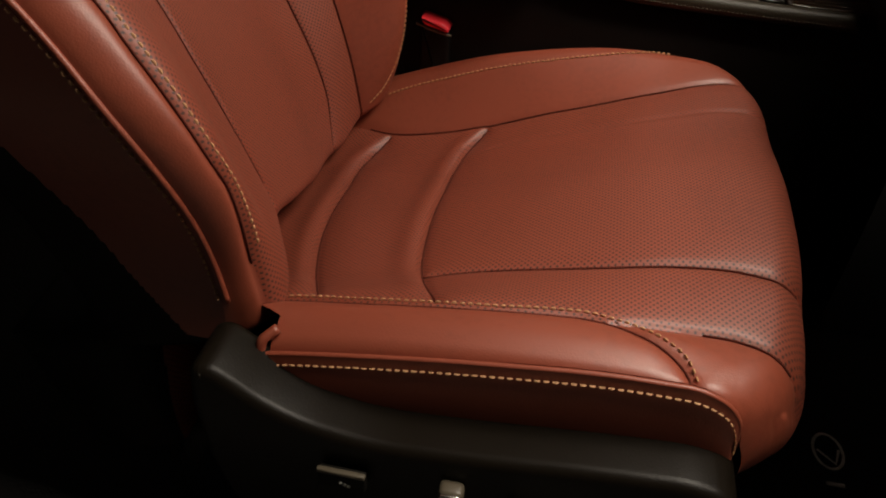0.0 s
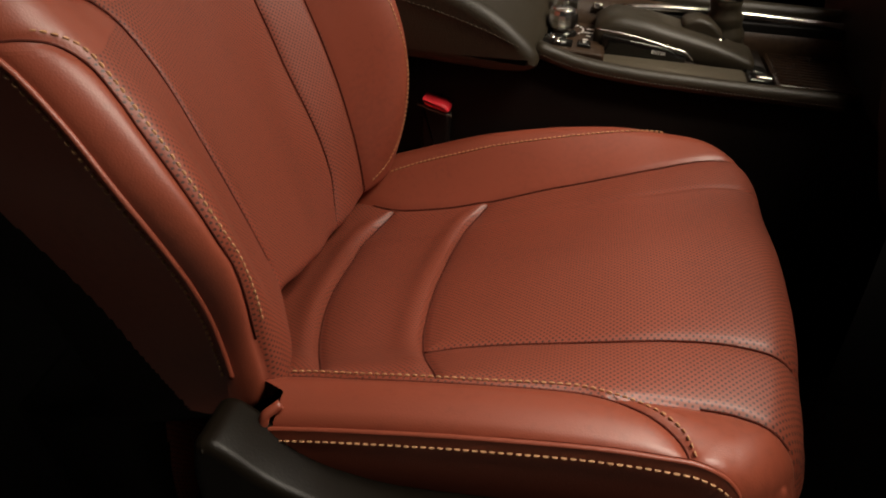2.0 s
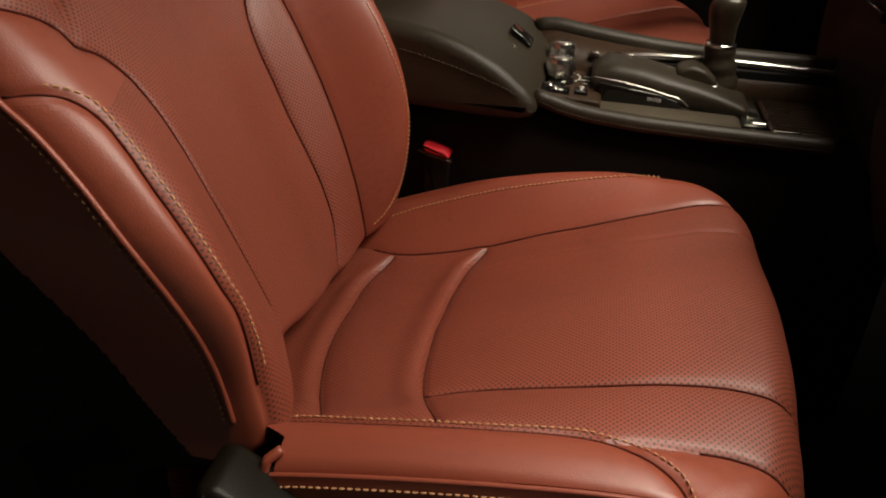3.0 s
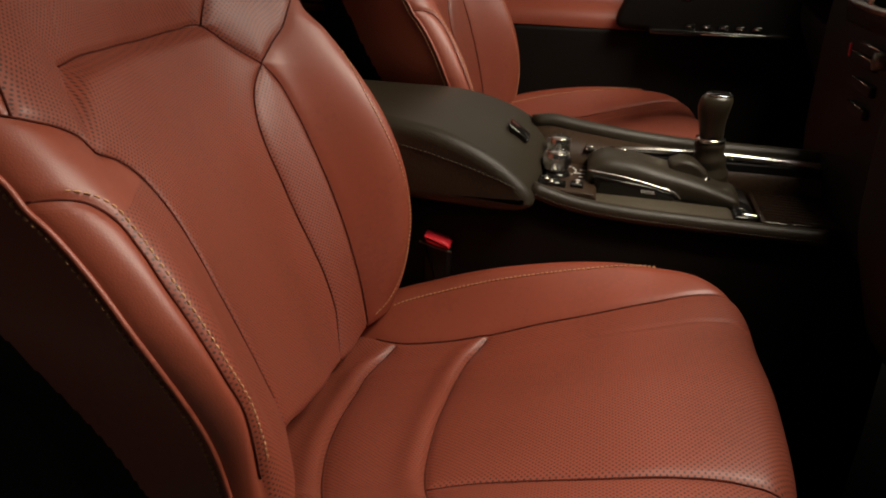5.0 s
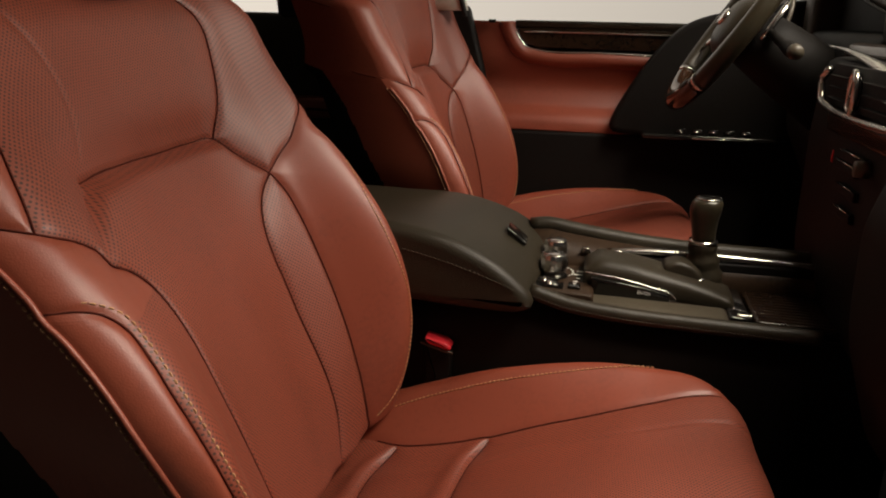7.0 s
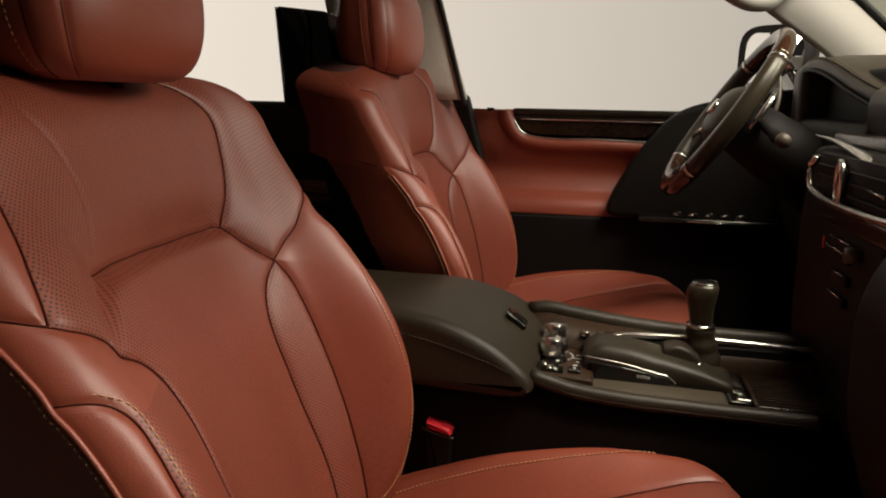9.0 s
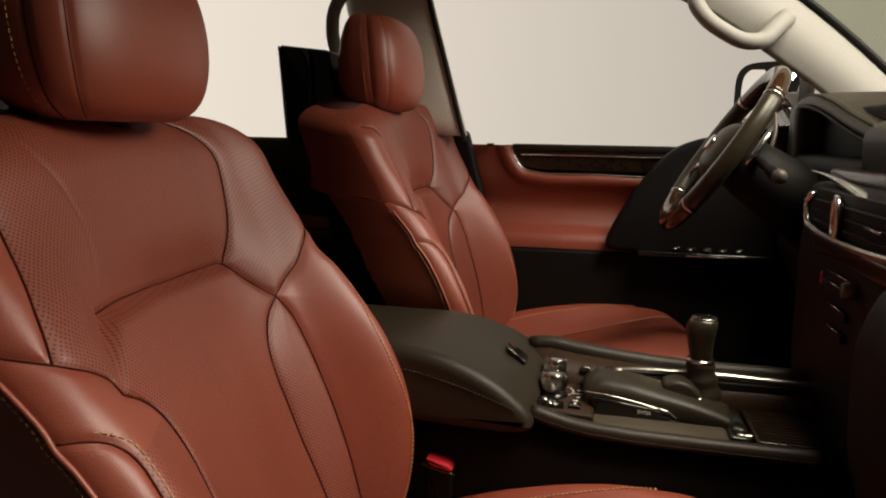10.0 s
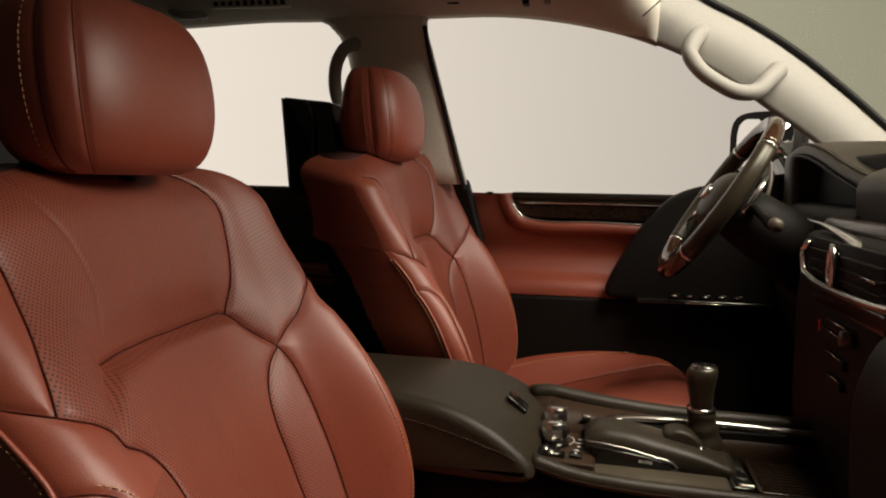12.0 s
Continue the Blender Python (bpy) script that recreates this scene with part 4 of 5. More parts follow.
# the driver's backrest is set more upright, and the cushion higher
for child in driver_seat.children:
    if child.name.startswith("cushion"):
        child.location += Vector((-0.056, 0.0, 0.063)) * K
        child.rotation_euler = (0, radians(4.5), radians(3.0))
    elif child.name.startswith("backrest"):
        child.location += Vector((-0.070, 0.019, -0.023)) * K
        child.rotation_euler = (0, radians(6.2), radians(-2.1))
    elif child.name.startswith(("headrest", "post")):
        child.location += Vector((0.0, -0.020, 0.0)) * K

# ---- centre console ----
console = thing("centre_console", (0.1, 1.08, 0.0), "black leather centre console with wood panel and chrome dials", "console")
near_rim = [(-0.062, 0.965, 0.450), (-0.013, 0.965, 0.436), (0.063, 0.965, 0.427), (0.137, 0.965, 0.424), (0.21, 0.965, 0.422), (0.318, 0.965, 0.420)]
far_rim = [(-0.080, 1.148, 0.494), (-0.055, 1.150, 0.498), (-0.02, 1.15, 0.493), (0.060, 1.15, 0.483), (0.148, 1.15, 0.476), (0.31, 1.15, 0.473), (0.44, 1.15, 0.468)]
rim_n, rim_f = resample(near_rim, 40), resample(far_rim, 40)
wall_rows = [[(x, y + 0.004 + 0.010 * (1 - t) - 0.022 * t * (1 - t) * 2, z * (1 - t) - 0.008) for x, y, z in resample([(-0.50, 0.965, 0.43), (-0.25, 0.965, 0.432), (-0.10, 0.965, 0.44)] + near_rim + [(0.42, 0.965, 0.418)], 40)] for t in np.linspace(0, 1, 8)]
part("side_wall", thick(quad_strip(wall_rows), 0.008), BLACK_PLASTIC, console, "black grained console side")
part("body", boxed(-0.50, 0.42, 0.985, 1.115, 0.0, 0.405, 0.01), BLACK_PLASTIC, console)
part("padded_rim", tube(rim_n, [0.011] * 40, 14), BLACK_LEATHER, console, "stitched black leather rim")
part("padded_rim", tube(rim_f, 0.013, 14), BLACK_LEATHER, console, "stitched black leather rim")
DARK_THREAD = mat("dark_thread", (0.065, 0.053, 0.035), 0.7)
part("stitching", stitches([(p[0], p[1] - 0.0112, p[2] - 0.002) for p in rim_n], (0, -1, 0.2), step=0.005, size=0.0032, thick_=0.0005), DARK_THREAD, console, "dark stitching")
part("far_wall", thick(quad_strip([[(p[0], p[1] - 0.008, p[2] - 0.006) for p in rim_f], [(p[0], p[1] - 0.034, 0.442) for p in rim_f], [(p[0], p[1] - 0.036, 0.39) for p in rim_f]]), 0.006), DECK_WOOD, console, "dark wood fascia under the far rim")
part("tray", slab([(-0.03, 0.434), (0.06, 0.433), (0.206, 0.430), (0.210, 0.400), (-0.03, 0.400)], 0.972, 1.026, 0.006, 0.008), GREY_PLASTIC, console, "grey satin console tray")
part("deck", slab([(-0.06, 0.436), (0.06, 0.434), (0.206, 0.430), (0.210, 0.400), (-0.06, 0.400)], 1.027, 1.138, 0.003, 0.008), DECK_WOOD, console, "dark wood deck beside the palm rest")

# armrest lid
lid_shape = slab([(-0.50, 0.538), (-0.36, 0.541), (-0.25, 0.539), (-0.19, 0.533), (-0.14, 0.519), (-0.10, 0.502), (-0.075, 0.486), (-0.060, 0.474), (-0.050, 0.462), (-0.046, 0.452), (-0.048, 0.444), (-0.056, 0.439), (-0.070, 0.435), (-0.10, 0.432), (-0.20, 0.430), (-0.35, 0.430), (-0.50, 0.430)], 0.935, 1.170, 0.018, 0.008, 8)
for v in lid_shape.verts:
    front = min(1.0, max(0.0, (v.co.x + 0.27) / 0.2))
    side = (v.co.y - 1.05) / 0.12
    v.co.z += front * 0.015 * side
    v.co.x += min(1.0, max(0.0, (v.co.x + 0.17) / 0.1)) * (0.016 * abs(side) ** 2 - 0.016) + 0.012 * front * min(0.0, side + 0.5)
lid = part("armrest_lid", lid_shape, BLACK_LEATHER, console, "padded black leather armrest lid")
part("stitching", stitches([(-0.30, 0.9342, 0.508), (-0.23, 0.9342, 0.503), (-0.17, 0.9342, 0.489), (-0.11, 0.9342, 0.470), (-0.080, 0.9346, 0.458)], (0, -0.8, 0.5), step=0.006, size=0.0038, thick_=0.0005), DARK_THREAD, lid, "dark stitching")
part("release_latch", slab([(-0.108, 0.515), (-0.091, 0.503), (-0.076, 0.491), (-0.086, 0.482), (-0.106, 0.496)], 1.052, 1.088, 0.003, 0.004), GLOSS_BLACK, lid, "black release latch")

# dial panel
panel = part("dial_panel", slab([(-0.075, 0.448), (0.024, 0.444), (0.026, 0.41), (-0.075, 0.41)], 0.982, 1.138, 0.003, 0.006), DECK_WOOD, console, "dark glossy wood dial panel")


def dial(x, y, z, r, h):
    """A turning dial: dark skirt, faceted chrome body, dished cap."""
    def ring(rr, zz, n=14):
        return [(x + rr * math.cos(2 * math.pi * k / n), y + rr * math.sin(2 * math.pi * k / n), zz + 0.1 * (y - 1.08)) for k in range(n)]
    body = part("dial", loft([ring(r * 0.86, z + h * 0.30), ring(r, z + h * 0.42), ring(r, z + h * 0.86), ring(r * 0.90, z + h)]), CHROME, console, "faceted chrome dial", smooth=False)
    part("skirt", loft([ring(r * 1.12, z, 28), ring(r * 1.10, z + h * 0.20, 28), ring(r * 0.84, z + h * 0.32, 28)]), GLOSS_BLACK, body, "black dial skirt")
    part("cap", loft([ring(r * 0.82, z + h * 0.985, 28), ring(r * 0.78, z + h * 1.03, 28)]), CHROME, body, "bright dial cap")


dial(-0.036, 1.098, 0.446, 0.0185, 0.040)
dial(-0.036, 1.054, 0.443, 0.0195, 0.038)
for x, y in ((-0.046, 1.018), (-0.038, 1.004)):
    part("thumb_wheel", tube([(x - 0.018, y, 0.445), (x + 0.020, y - 0.002, 0.445)], 0.0085, 16), GLOSS_BLACK, console, "glossy black thumb wheel")
    part("wheel_band", tube([(x - 0.003, y, 0.445), (x + 0.004, y, 0.445)], 0.0092, 16), CHROME, console, "chrome band on thumb wheel")
for k in range(9):
    a = math.radians(-70 + 17 * k)
    part("dial_mark", boxed(-0.034 + 0.027 * math.cos(a) - 0.0014, -0.034 + 0.027 * math.cos(a) + 0.0014, 1.070 + 0.027 * math.sin(a) - 0.0008, 1.070 + 0.027 * math.sin(a) + 0.0012, 0.4465, 0.4480), WHITE_MARK, console)
for k in range(4):
    part("dial_mark", boxed(-0.006 + 0.004 * (k % 2), 0.001 + 0.003 * k, 1.03 + 0.016 * k, 1.0325 + 0.016 * k, 0.446, 0.4472), WHITE_MARK, console)
part("small_button", slab([(-0.012, 0.450), (0.006, 0.449), (0.006, 0.442), (-0.012, 0.443)], 1.000, 1.020, 0.002, 0.004), GLOSS_BLACK, console, "small black button")
part("button_mark", boxed(-0.005, -0.001, 1.008, 1.0115, 0.4492, 0.4510), WHITE_MARK, console)
for k in range(3):
    part("button", slab([(0.002 + 0.024 * k, 0.474), (0.016 + 0.024 * k, 0.473), (0.016 + 0.024 * k, 0.464), (0.002 + 0.024 * k, 0.465)], 1.116, 1.130, 0.002, 0.004), CHROME, console, "small bright button")

# palm rest with pointer pad
secs = []
for k in range(26):
    t = k / 25
    x = 0.008 + 0.208 * t
    h = float(curve([0, 0.06, 0.25, 0.5, 0.8, 1.0], [0.030, 0.040, 0.043, 0.034, 0.020, 0.006], t))
    wn, wf = 1.034 - 0.012 * t, 1.118 - 0.030 * max(0, t - 0.5)
    secs.append([(x, (wn + wf) / 2 + (wf - wn) / 2 * px, 0.420 + (h + 0.016) * 0.5 + (h + 0.016) * 0.5 * pz) for px, pz in rounded(1, 1, 28, 3.2)])
palm = part("palm_rest", loft(secs), BLACK_LEATHER, console, "black leather palm rest")
part("seam", tube([sec[17] for sec in secs[1:23]], 0.0008, 6), RUBBER, palm, "dark stitched seam")
part("chrome_edge", tube(resample([(0.010, 1.026, 0.464), (0.06, 1.024, 0.459), (0.105, 1.022, 0.450), (0.134, 1.021, 0.442), (0.139, 1.022, 0.436)], 24), 0.0013, 6), CHROME, palm, "thin chrome edge")
part("button_bar", slab([(0.018, 0.459), (0.10, 0.449), (0.132, 0.440), (0.130, 0.430), (0.022, 0.432)], 1.0205, 1.034, 0.003, 0.005), GLOSS_BLACK, palm, "black button bar")
font = bpy.data.curves.new("enter_word", "FONT")
font.body, font.size, font.extrude, font.align_x, font.align_y = "ENTER", 0.0066, 0.0002, "CENTER", "CENTER"
word = new("tmp_word", font)
word_mesh = bpy.data.meshes.new_from_object(word.evaluated_get(bpy.context.evaluated_depsgraph_get()))
bpy.data.objects.remove(word)
bm = bmesh.new()
bm.from_mesh(word_mesh)
bm.transform(Matrix.Translation(Vector((0.094, 1.0200, 0.4415)) * K) @ Matrix.Rotation(radians(4), 4, "Y") @ Matrix.Rotation(radians(90), 4, "X"))
part("enter_lettering", bm, WHITE_MARK, palm, "small white lettering ENTER", smooth=False, scaled=False)
pad = part("pointer_pad", slab([(0.120, 0.474), (0.140, 0.482), (0.160, 0.476), (0.176, 0.462), (0.174, 0.452), (0.150, 0.450), (0.122, 0.458)], 1.055, 1.098, 0.007, 0.006), BLACK_LEATHER, console, "rounded black pointer knob")
part("pad_edge", tube(resample([(0.121, 1.054, 0.461), (0.146, 1.0515, 0.4535), (0.170, 1.0535, 0.4535), (0.1765, 1.060, 0.457)], 14), 0.0030, 8), CHROME, pad, "chrome edge of pointer knob")

# gear lever
lever = thing("gear_lever", (0.178, 1.10, 0.42), "black leather gear lever with chrome collar", "gear lever")
part("boot", tube(resample([(0.184, 1.10, 0.425), (0.181, 1.10, 0.455), (0.177, 1.10, 0.485), (0.176, 1.10, 0.502)], 14), [0.033 - 0.014 * (k / 13) ** 0.7 + 0.0016 * math.sin(k * 1.7) for k in range(14)], 20), BLACK_LEATHER, lever, "creased leather boot")
part("collar", tube([(0.176, 1.10, 0.500), (0.176, 1.10, 0.505)], [0.0208, 0.0208], 20), CHROME, lever, "chrome collar")
knob_rows = [(0.505, 0.0185, 0.176), (0.512, 0.0190, 0.1755), (0.522, 0.0200, 0.1745), (0.534, 0.0222, 0.1735), (0.545, 0.0245, 0.1735), (0.554, 0.0252, 0.1745), (0.561, 0.0240, 0.176), (0.5655, 0.0205, 0.177), (0.5675, 0.0150, 0.1775)]
part("knob", loft([[(x + 0.88 * r * p[0], 1.10 + 0.92 * r * p[1], z) for p in rounded(1, 1, 28, 2.3)] for z, r, x in knob_rows]), KNOB_LEATHER, lever, "black leather knob")
part("knob_cap", loft([[(0.1775 + r * p[0], 1.10 + r * p[1], z) for p in rounded(1, 1, 24, 2.3)] for z, r in ((0.564, 0.0175), (0.568, 0.0165), (0.5695, 0.013))]), GLOSS_BLACK, lever, "glossy black cap on the knob")
part("cap_ring", tube([(0.1775 + 0.0172 * p[0], 1.10 + 0.0172 * p[1], 0.5672) for p in rounded(1, 1, 24, 2.3)], 0.0010, 6, closed=True), CHROME, lever, "thin chrome ring")

# front part of the console
part("gate_plate", slab([(0.205, 0.432), (0.236, 0.430), (0.236, 0.40), (0.205, 0.40)], 0.985, 1.12, 0.003, 0.005), GLOSS_BLACK, console, "gloss black gate plate")
for k in range(3):
    part("gate_mark", boxed(0.206 + 0.007 * (k % 2), 0.210 + 0.007 * (k % 2), 1.078 + 0.013 * k, 1.084 + 0.013 * k, 0.4318, 0.4335), WHITE_MARK, console)
part("gate_key", slab([(0.192, 0.440), (0.212, 0.437), (0.212, 0.430), (0.192, 0.432)], 1.075, 1.10, 0.002, 0.004), CHROME, console, "small chrome key")
part("cup_lid", slab([(0.240, 0.428), (0.42, 0.426), (0.42, 0.40), (0.240, 0.40)], 0.985, 1.12, 0.003, 0.006), WOOD, console, "dark wood cup holder lid")
for k in range(11):
    part("rib", tube([(0.246, 0.993 + 0.0115 * k, 0.4282), (0.415, 0.993 + 0.0115 * k, 0.4262)], 0.0016, 6), WOOD, console)
part("lid_notch", tube(resample([(0.216, 0.992, 0.431), (0.226, 0.984, 0.433), (0.236, 0.990, 0.431)], 8), 0.004, 8), CHROME, console, "small chrome catch")
part("lid_catch", tube([(0.246, 1.115, 0.446), (0.272, 1.115, 0.446)], 0.0018, 6), CHROME, console, "thin chrome catch")
part("chrome_strip", tube(resample([(0.04, 1.127, 0.468), (0.10, 1.126, 0.472), (0.17, 1.127, 0.473), (0.26, 1.127, 0.471), (0.36, 1.125, 0.467)], 24), 0.0075, 10, flat=0.8), CHROME, console, "satin chrome strip")
part("side_recess", boxed(0.04, 0.42, 1.118, 1.136, 0.405, 0.466, 0.004), BLACK_PLASTIC, console)

# belt buckle beside the seat
buckle = thing("belt_buckle", (-0.186, 0.945, 0.26), "black seat belt buckle with red release button", "belt buckle")
part("stalk", slab([(-0.208, 0.366), (-0.166, 0.355), (-0.168, 0.26), (-0.204, 0.26)], 0.948, 0.972, 0.006, 0.006), BLACK_PLASTIC, buckle)
part("release_button", slab([(-0.204, 0.377), (-0.172, 0.3695), (-0.165, 0.362), (-0.168, 0.358), (-0.200, 0.366)], 0.938, 0.966, 0.004, 0.004), RED_PLASTIC, buckle, "red release button")
part("bezel", tube(resample([(-0.210, 0.944, 0.365), (-0.187, 0.940, 0.360), (-0.163, 0.944, 0.353)], 10), 0.0016, 6), GREY_PLASTIC, buckle)

# ---- steering wheel ----
wheel = thing("steering_wheel", (0.233, 1.455, 0.81), "black leather steering wheel with dark wood segments", "steering wheel")
WC, TA = Vector((0.233, 1.455, 0.808)), math.radians(33)


def on_wheel(a, r, out=0.0):
    """A point of the wheel's plane: a from the right side upwards, out towards the driver."""
    up = Vector((math.sin(TA), 0, math.cos(TA)))
    axis = Vector((-math.cos(TA), 0, math.sin(TA)))
    return WC + Vector((0, -1, 0)) * (r * math.cos(a)) + up * (r * math.sin(a)) + axis * out


def arc(a0, a1, r, n, out=0.0):
    return [on_wheel(math.radians(a0 + (a1 - a0) * k / (n - 1)), r, out) for k in range(n)]


for name, a0, a1, m, lab in (("grip", -42, 40, KNOB_LEATHER, "black leather grip"), ("grip", 140, 222, BLACK_LEATHER, "black leather grip"), ("wood_segment", 42, 138, GLOSS_WOOD, "glossy dark wood rim segment"), ("wood_segment", 224, 316, GLOSS_WOOD, "glossy dark wood rim segment")):
    part(name, tube(arc(a0, a1, 0.163, 30), [0.0165] * 30, 14, up=(0.8, 0.1, -0.5)), m, wheel, lab)
for a in (41, 139, 223, 317):
    part("rim_ring", tube(arc(a - 1.2, a + 1.2, 0.163, 3), 0.0172, 14, up=(0.8, 0.1, -0.5)), CHROME, wheel, "chrome ring on the rim")
hub_rows = []
for k in range(9):
    t = k / 8
    s = math.sqrt(max(0.0, 1 - t ** 2.6)) * 0.97 + 0.03
    hub_rows.append([on_wheel(math.atan2(p[1], p[0]), math.hypot(p[0], p[1]) * s, -0.02 + 0.045 * t) for p in rounded(0.072, 0.062, 32, 2.6)])
part("airbag_cover", loft(hub_rows), BLACK_LEATHER, wheel, "black airbag cover")
part("emblem", loft([[on_wheel(math.atan2(p[1], p[0]), math.hypot(p[0], p[1]), o) for p in rounded(0.021, 0.016, 24, 2)] for o in (0.018, 0.027)]), CHROME, wheel, "plain chrome oval emblem")
for a, w in ((0, 0.020), (180, 0.020), (250, 0.014), (290, 0.014)):
    part("spoke", tube([on_wheel(math.radians(a), r, o) for r, o in ((0.05, -0.012), (0.09, -0.012), (0.125, -0.008), (0.158, 0.0))], [w, w * 0.9, w * 0.8, w * 0.7], 10, flat=0.6), BLACK_PLASTIC, wheel)
for a in (-24, 204):
    part("spoke_trim", tube([on_wheel(math.radians(a), r, 0.004) for r in (0.075, 0.11, 0.148)], [0.003, 0.005, 0.003], 8), CHROME, wheel, "satin chrome spoke trim")
for a in (20, 160):
    part("paddle", tube([on_wheel(math.radians(a + d), 0.115, -0.035) for d in (-22, -8, 8, 20)], [0.003, 0.005, 0.005, 0.003], 8), CHROME, wheel, "chrome shift paddle")
part("column", tube([on_wheel(0, 0.0, -0.02), on_wheel(0, 0, -0.09), on_wheel(0, 0, -0.24)], [0.05, 0.058, 0.07], 20), BLACK_PLASTIC, wheel, "black steering column cover")
part("stalk", tube(resample([(0.285, 1.42, 0.800), (0.292, 1.34, 0.782), (0.298, 1.285, 0.772), (0.299, 1.268, 0.770)], 12), [0.008] * 8 + [0.011, 0.012, 0.012, 0.010], 12), BLACK_PLASTIC, wheel, "black wiper stalk")
part("stalk_end", tube([(0.2985, 1.270, 0.7705), (0.300, 1.256, 0.769)], [0.0125, 0.0105], 14), GREY_PLASTIC, wheel, "grey stalk end")

# ---- dashboard ----
dash = thing("dashboard", (0.5, 1.08, 0.45), "black leather dashboard with wood trim and chrome air vents", "dashboard")
hood_edge = resample([(0.405, 1.70, 0.900), (0.408, 1.66, 0.914), (0.412, 1.60, 0.916), (0.418, 1.50, 0.900), (0.42, 1.40, 0.877), (0.42, 1.30, 0.858), (0.42, 1.21, 0.843)], 36)
rows = [[(p[0] + d, p[1], p[2] + h) for p in hood_edge] for d, h in ((0.035, -0.030), (0.012, -0.028), (0.0, -0.016), (0.002, -0.004), (0.014, 0.002), (0.06, 0.008), (0.14, 0.010), (0.30, -0.01), (0.50, -0.05))]
part("hood", thick(quad_strip(rows), 0.006), BLACK_LEATHER, dash, "stitched black leather instrument hood")
for d in (0.010, 0.016):
    part("hood_seam", tube([(p[0] + d, p[1], p[2] + 0.003) for p in hood_edge], 0.0016, 6), DARK_THREAD, dash, "double stitched seam")
part("hood_trim", tube([(p[0] - 0.002, p[1] + 0.002, p[2] - 0.022) for p in hood_edge], 0.003, 8), BLACK_PLASTIC, dash, "black edge under the hood")
part("instrument_panel", boxed(0.455, 0.52, 1.23, 1.66, 0.70, 0.89, 0.01), BLACK_PLASTIC, dash, "dark instrument cluster")
part("lower_dash", slab([(0.40, 0.80), (0.75, 0.82), (0.75, 0.45), (0.46, 0.45), (0.38, 0.62)], 1.20, 1.66, 0.02, 0.02), BLACK_PLASTIC, dash, "black knee panel")
part("centre_pad", slab([(0.402, 0.846), (0.44, 0.866), (0.60, 0.88), (0.85, 0.86), (0.85, 0.74), (0.43, 0.772), (0.405, 0.785)], 0.42, 1.235, 0.018, 0.012), BLACK_LEATHER, dash, "padded black leather centre hood")
part("wood_trim", slab([(0.385, 0.786), (0.43, 0.788), (0.43, 0.765), (0.375, 0.765)], 0.43, 1.30, 0.006, 0.008), WOOD, dash, "brown wood trim strip")
trim_line = resample([(0.350, 1.275, 0.780), (0.352, 1.20, 0.777), (0.352, 1.10, 0.768), (0.352, 1.00, 0.755), (0.352, 0.92, 0.742), (0.352, 0.83, 0.735)], 30)
part("trim_bar", tube(trim_line, [0.003 + 0.008 * min(1, k / 16) for k in range(30)], 10, flat=0.6), CHROME, dash, "broad satin chrome trim")
stack = thing("centre_stack", (0.40, 1.05, 0.41), "dark centre stack with air vents, clock and switches", "centre stack")
part("stack_body", slab([(0.342, 0.765), (0.46, 0.770), (0.46, 0.40), (0.345, 0.40), (0.335, 0.50), (0.334, 0.66)], 0.865, 1.265, 0.018, 0.012), BLACK_PLASTIC, stack, "black stack surround")
bez = resample([(0.327, 1.165, 0.752), (0.324, 1.185, 0.735), (0.324, 1.178, 0.712), (0.325, 1.13, 0.700), (0.326, 1.06, 0.6965), (0.327, 0.98, 0.6965), (0.329, 0.90, 0.698), (0.331, 0.82, 0.702)], 40)
part("vent_bezel", tube(bez, [0.0055] * 40, 10), CHROME, stack, "curved chrome vent bezel")
part("wood_band", slab([(0.328, 0.694), (0.345, 0.694), (0.345, 0.668), (0.330, 0.668)], 0.84, 1.15, 0.004, 0.005), WOOD, stack, "glossy brown wood band")
part("vent_cavity", boxed(0.3325, 0.339, 0.86, 1.165, 0.703, 0.760, 0.002), BLACK_PLASTIC, stack, "dark vent opening")
ring = [(0.3265 + 0.003 * p[0], 1.045 + 0.021 * p[0], 0.728 + 0.026 * p[1]) for p in rounded(1, 1, 28, 2.6)]
part("clock_ring", tube(ring, 0.0042, 8, closed=True, up=(1, 0, 0)), CHROME, stack, "chrome clock ring")
part("clock_face", loft([[(0.330 + d, 1.045 + 0.018 * p[0], 0.728 + 0.023 * p[1]) for p in rounded(1, 1, 24, 2.6)] for d in (-0.001, 0.004)]), GLOSS_BLACK, stack, "dark clock face")
for k in range(3):
    part("clock_mark", boxed(0.3275, 0.329, 1.037 + 0.007 * k, 1.0395 + 0.007 * k, 0.722 + 0.006 * (k % 2), 0.7245 + 0.006 * (k % 2)), WHITE_MARK, stack)
for z in (0.714, 0.729, 0.744):
    part("vent_slat", slab([(0.3265, z), (0.340, z + 0.002), (0.340, z - 0.001), (0.3265, z - 0.002)], 0.86, 1.01, 0.0008, 0.003), BLACK_PLASTIC, stack, "black vent slat")
    part("vent_slat", slab([(0.3265, z), (0.340, z + 0.002), (0.340, z - 0.001), (0.3265, z - 0.002)], 1.08, 1.16, 0.0008, 0.003), BLACK_PLASTIC, stack, "black vent slat")
part("slat_tab", tube([(0.3255, 0.925, 0.7285), (0.3255, 0.868, 0.7265)], 0.0017, 6), CHROME, stack, "chrome vent tab")
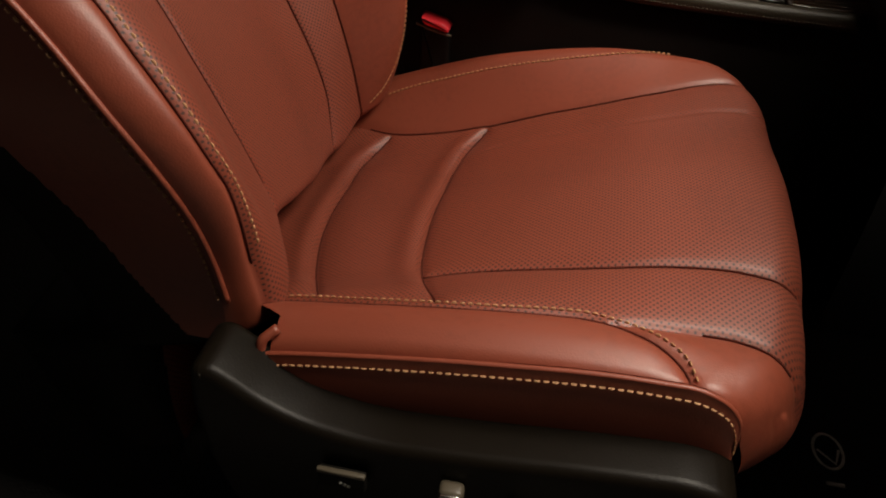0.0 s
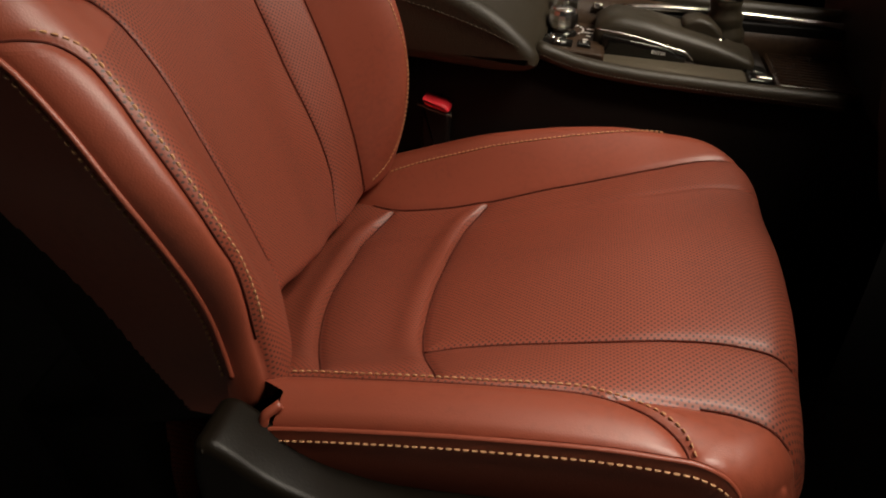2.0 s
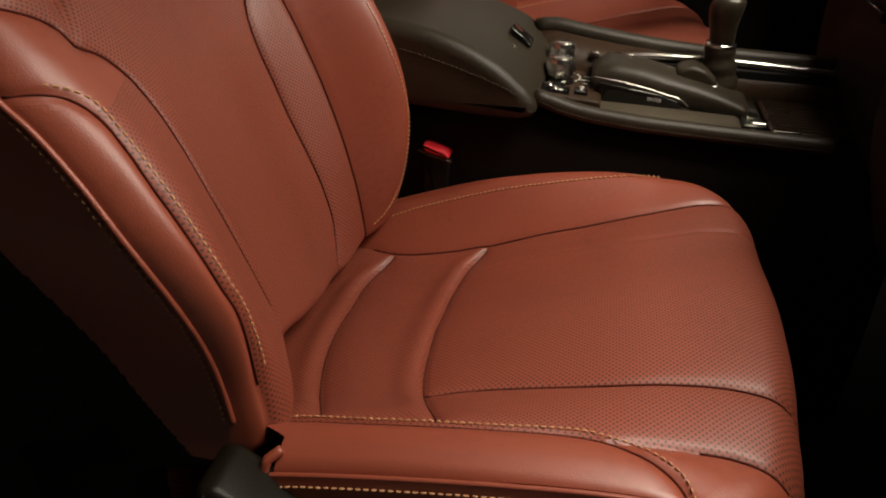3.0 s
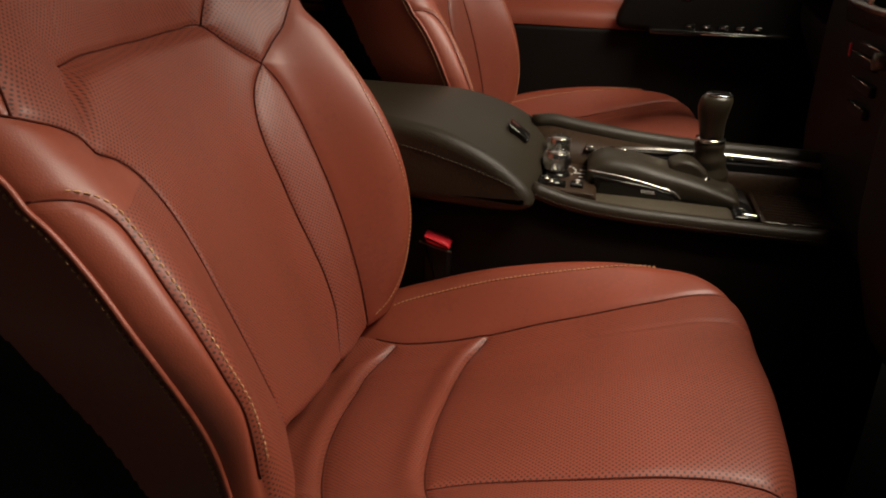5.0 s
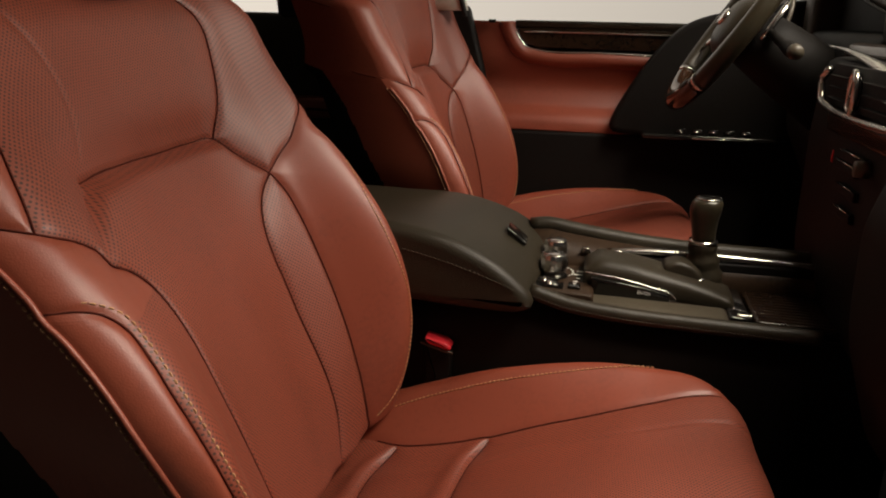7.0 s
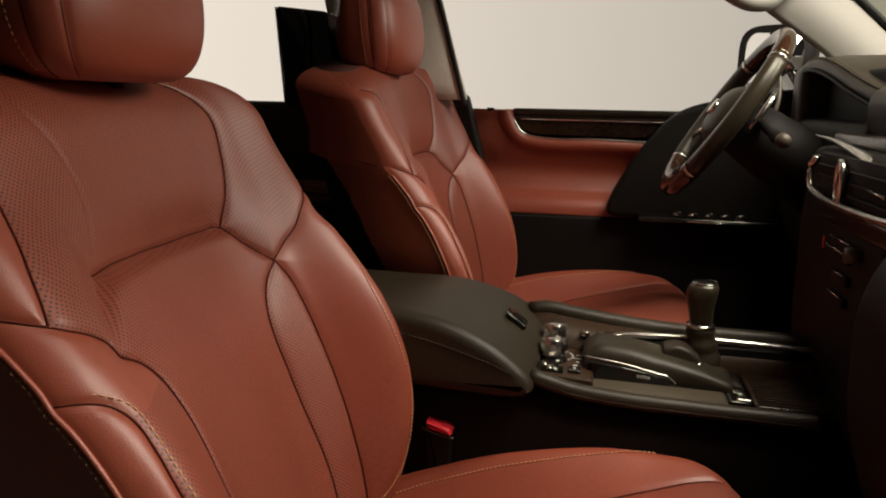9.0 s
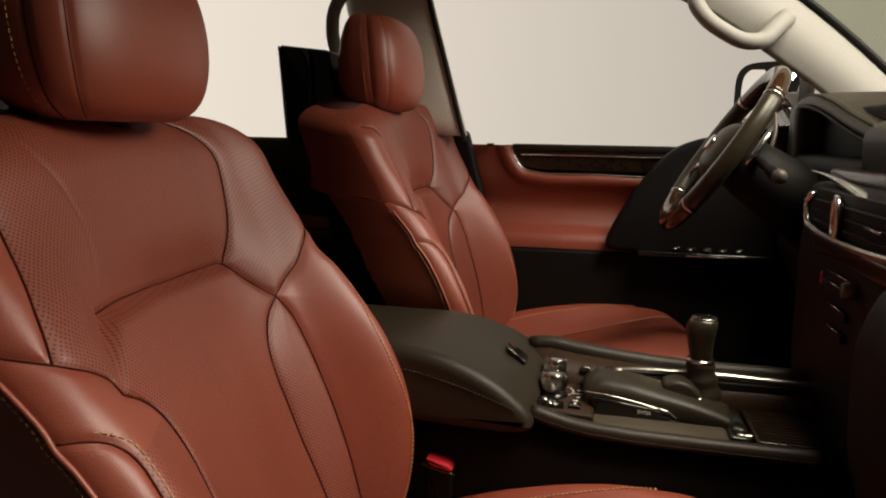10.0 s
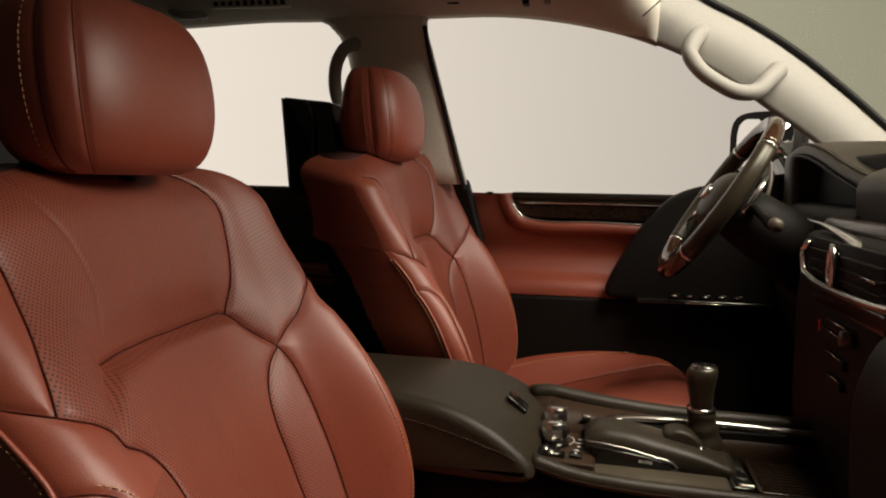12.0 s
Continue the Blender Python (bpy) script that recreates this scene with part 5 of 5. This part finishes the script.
for z, y0, y1 in ((0.655, 0.972, 1.055), (0.640, 0.995, 1.075), (0.612, 0.984, 1.048), (0.583, 0.99, 1.045)):
    part("switch_key", slab([(0.3275, z), (0.336, z), (0.336, z - 0.013), (0.3275, z - 0.013)], y0 - 0.01, y1, 0.002, 0.003), BLACK_PLASTIC, stack, "black switch")
    part("switch_edge", tube([(0.3270, y0, z), (0.3270, y1, z)], 0.0009, 6), CHROME, stack, "thin bright switch edge")
part("rotary_switch", tube([(0.335, 0.955, 0.645), (0.318, 0.955, 0.645)], [0.011, 0.010], 16), GREY_PLASTIC, stack, "small grey rotary switch")
part("warning_lamp", boxed(0.3262, 0.3275, 1.082, 1.087, 0.632, 0.648), RED_PLASTIC, stack, "dull red lamp bar")
glove = thing("glovebox_panel", (0.45, 0.62, 0.40), "black padded glovebox panel below the dashboard", "glovebox")
part("panel", slab([(0.300, 0.672), (0.33, 0.694), (0.42, 0.70), (0.70, 0.70), (0.70, 0.36), (0.33, 0.36), (0.285, 0.50), (0.282, 0.62)], 0.40, 0.805, 0.030, 0.015, 8), BLACK_PLASTIC, glove)
part("panel_edge", slab([(0.310, 0.668), (0.335, 0.688), (0.70, 0.69), (0.70, 0.36), (0.34, 0.36), (0.297, 0.50)], 0.795, 0.815, 0.006, 0.010), BLACK_PLASTIC, glove)
part("dash_end", slab([(0.45, 0.86), (0.80, 0.82), (0.80, 0.45), (0.50, 0.45)], 0.36, 0.43, 0.02, 0.02), BLACK_PLASTIC, dash)
corner = thing("door_corner_trim", (0.25, 1.67, 0.57), "black curved trim at the front of the driver's door", "door trim")
part("cover", slab([(0.024, 0.578), (0.050, 0.640), (0.078, 0.691), (0.12, 0.755), (0.165, 0.802), (0.214, 0.823), (0.294, 0.837), (0.40, 0.858), (0.47, 0.86), (0.47, 0.57), (0.20, 0.572)], 1.640, 1.705, 0.012, 0.010), BLACK_PLASTIC, corner)
part("side_vent", tube(resample([(0.345, 1.60, 0.905), (0.350, 1.58, 0.86), (0.345, 1.56, 0.83), (0.335, 1.55, 0.80)], 12), 0.004, 8), GREY_PLASTIC, dash, "thin grey vent frame")
part("firewall", boxed(0.80, 0.86, 0.30, 1.85, 0.0, 0.84), BLACK_PLASTIC, label="black bulkhead ahead of the footwell", kind="structure", category="wall")
part("cowl", boxed(0.70, 1.9, 0.25, 1.85, 0.70, 0.78, 0.03), GLOSS_BLACK, label="dark bonnet ahead of the windscreen", kind="structure", category="bonnet")

# rear screen behind the driver's headrest
rear_screen = thing("rear_screen", (-0.62, 1.46, 0.80), "black rear entertainment screen behind the driver's headrest", "screen")
case = part("case", slab([(-0.600, 0.988), (-0.500, 0.978), (-0.470, 0.800), (-0.582, 0.800)], 1.36, 1.50, 0.006, 0.006), GLOSS_BLACK, rear_screen)
part("case_ridge", tube(resample([(-0.548, 1.356, 0.976), (-0.540, 1.352, 0.965), (-0.534, 1.352, 0.90), (-0.526, 1.352, 0.81)], 16), 0.006, 10), GLOSS_BLACK, case)
part("case_edge", tube([(-0.5985, 1.358, 0.985), (-0.5815, 1.358, 0.802)], 0.0022, 8), GREY_PLASTIC, case, "thin grey edge")
part("bracket", boxed(-0.56, -0.48, 1.42, 1.48, 0.83, 0.88, 0.006), BLACK_PLASTIC, rear_screen)

# floor mat with its woven emblem
mat_thing = thing("floor_mat", (0.42, 0.655, 0.0), "black carpet floor mat with pale woven oval emblem", "floor mat")
part("mat", slab([(0.20, 0.004), (0.72, 0.004), (0.72, 0.011), (0.20, 0.011)], 0.42, 0.89, 0.003, 0.02), CARPET, mat_thing)
oval = [(0.366 + 0.017 * math.cos(a), 0.668 + 0.026 * math.sin(a), 0.0125) for a in np.linspace(0, 2 * math.pi, 36, endpoint=False)]
part("emblem_oval", tube(oval, 0.0019, 6, closed=True, flat=0.5), WHITE_MARK, mat_thing, "pale woven oval")
part("emblem_bar", tube([(0.353, 0.668, 0.0125), (0.372, 0.650, 0.0125), (0.379, 0.672, 0.0125)], 0.0019, 6, flat=0.5), WHITE_MARK, mat_thing)
for k in range(4):
    part("emblem_bar", boxed(0.356, 0.376, 0.618 - 0.026 * k, 0.622 - 0.026 * k, 0.011, 0.0135), WHITE_MARK, mat_thing)
part("dash_end", slab([(0.40, 0.905), (0.50, 0.93), (0.80, 0.86), (0.80, 0.45), (0.46, 0.45), (0.40, 0.70)], 1.645, 1.715, 0.02, 0.02), BLACK_LEATHER, dash, "black dashboard end")

# the door stands a little further out than its trim was drawn
for ob in (door, corner):
    ob.location = Vector((0.0, -0.09, 0.755)) * K + (ob.location - Vector((0.0, -0.09, 0.755)) * K) * 1.055
    ob.scale = (1.055, 1.055, 1.055)
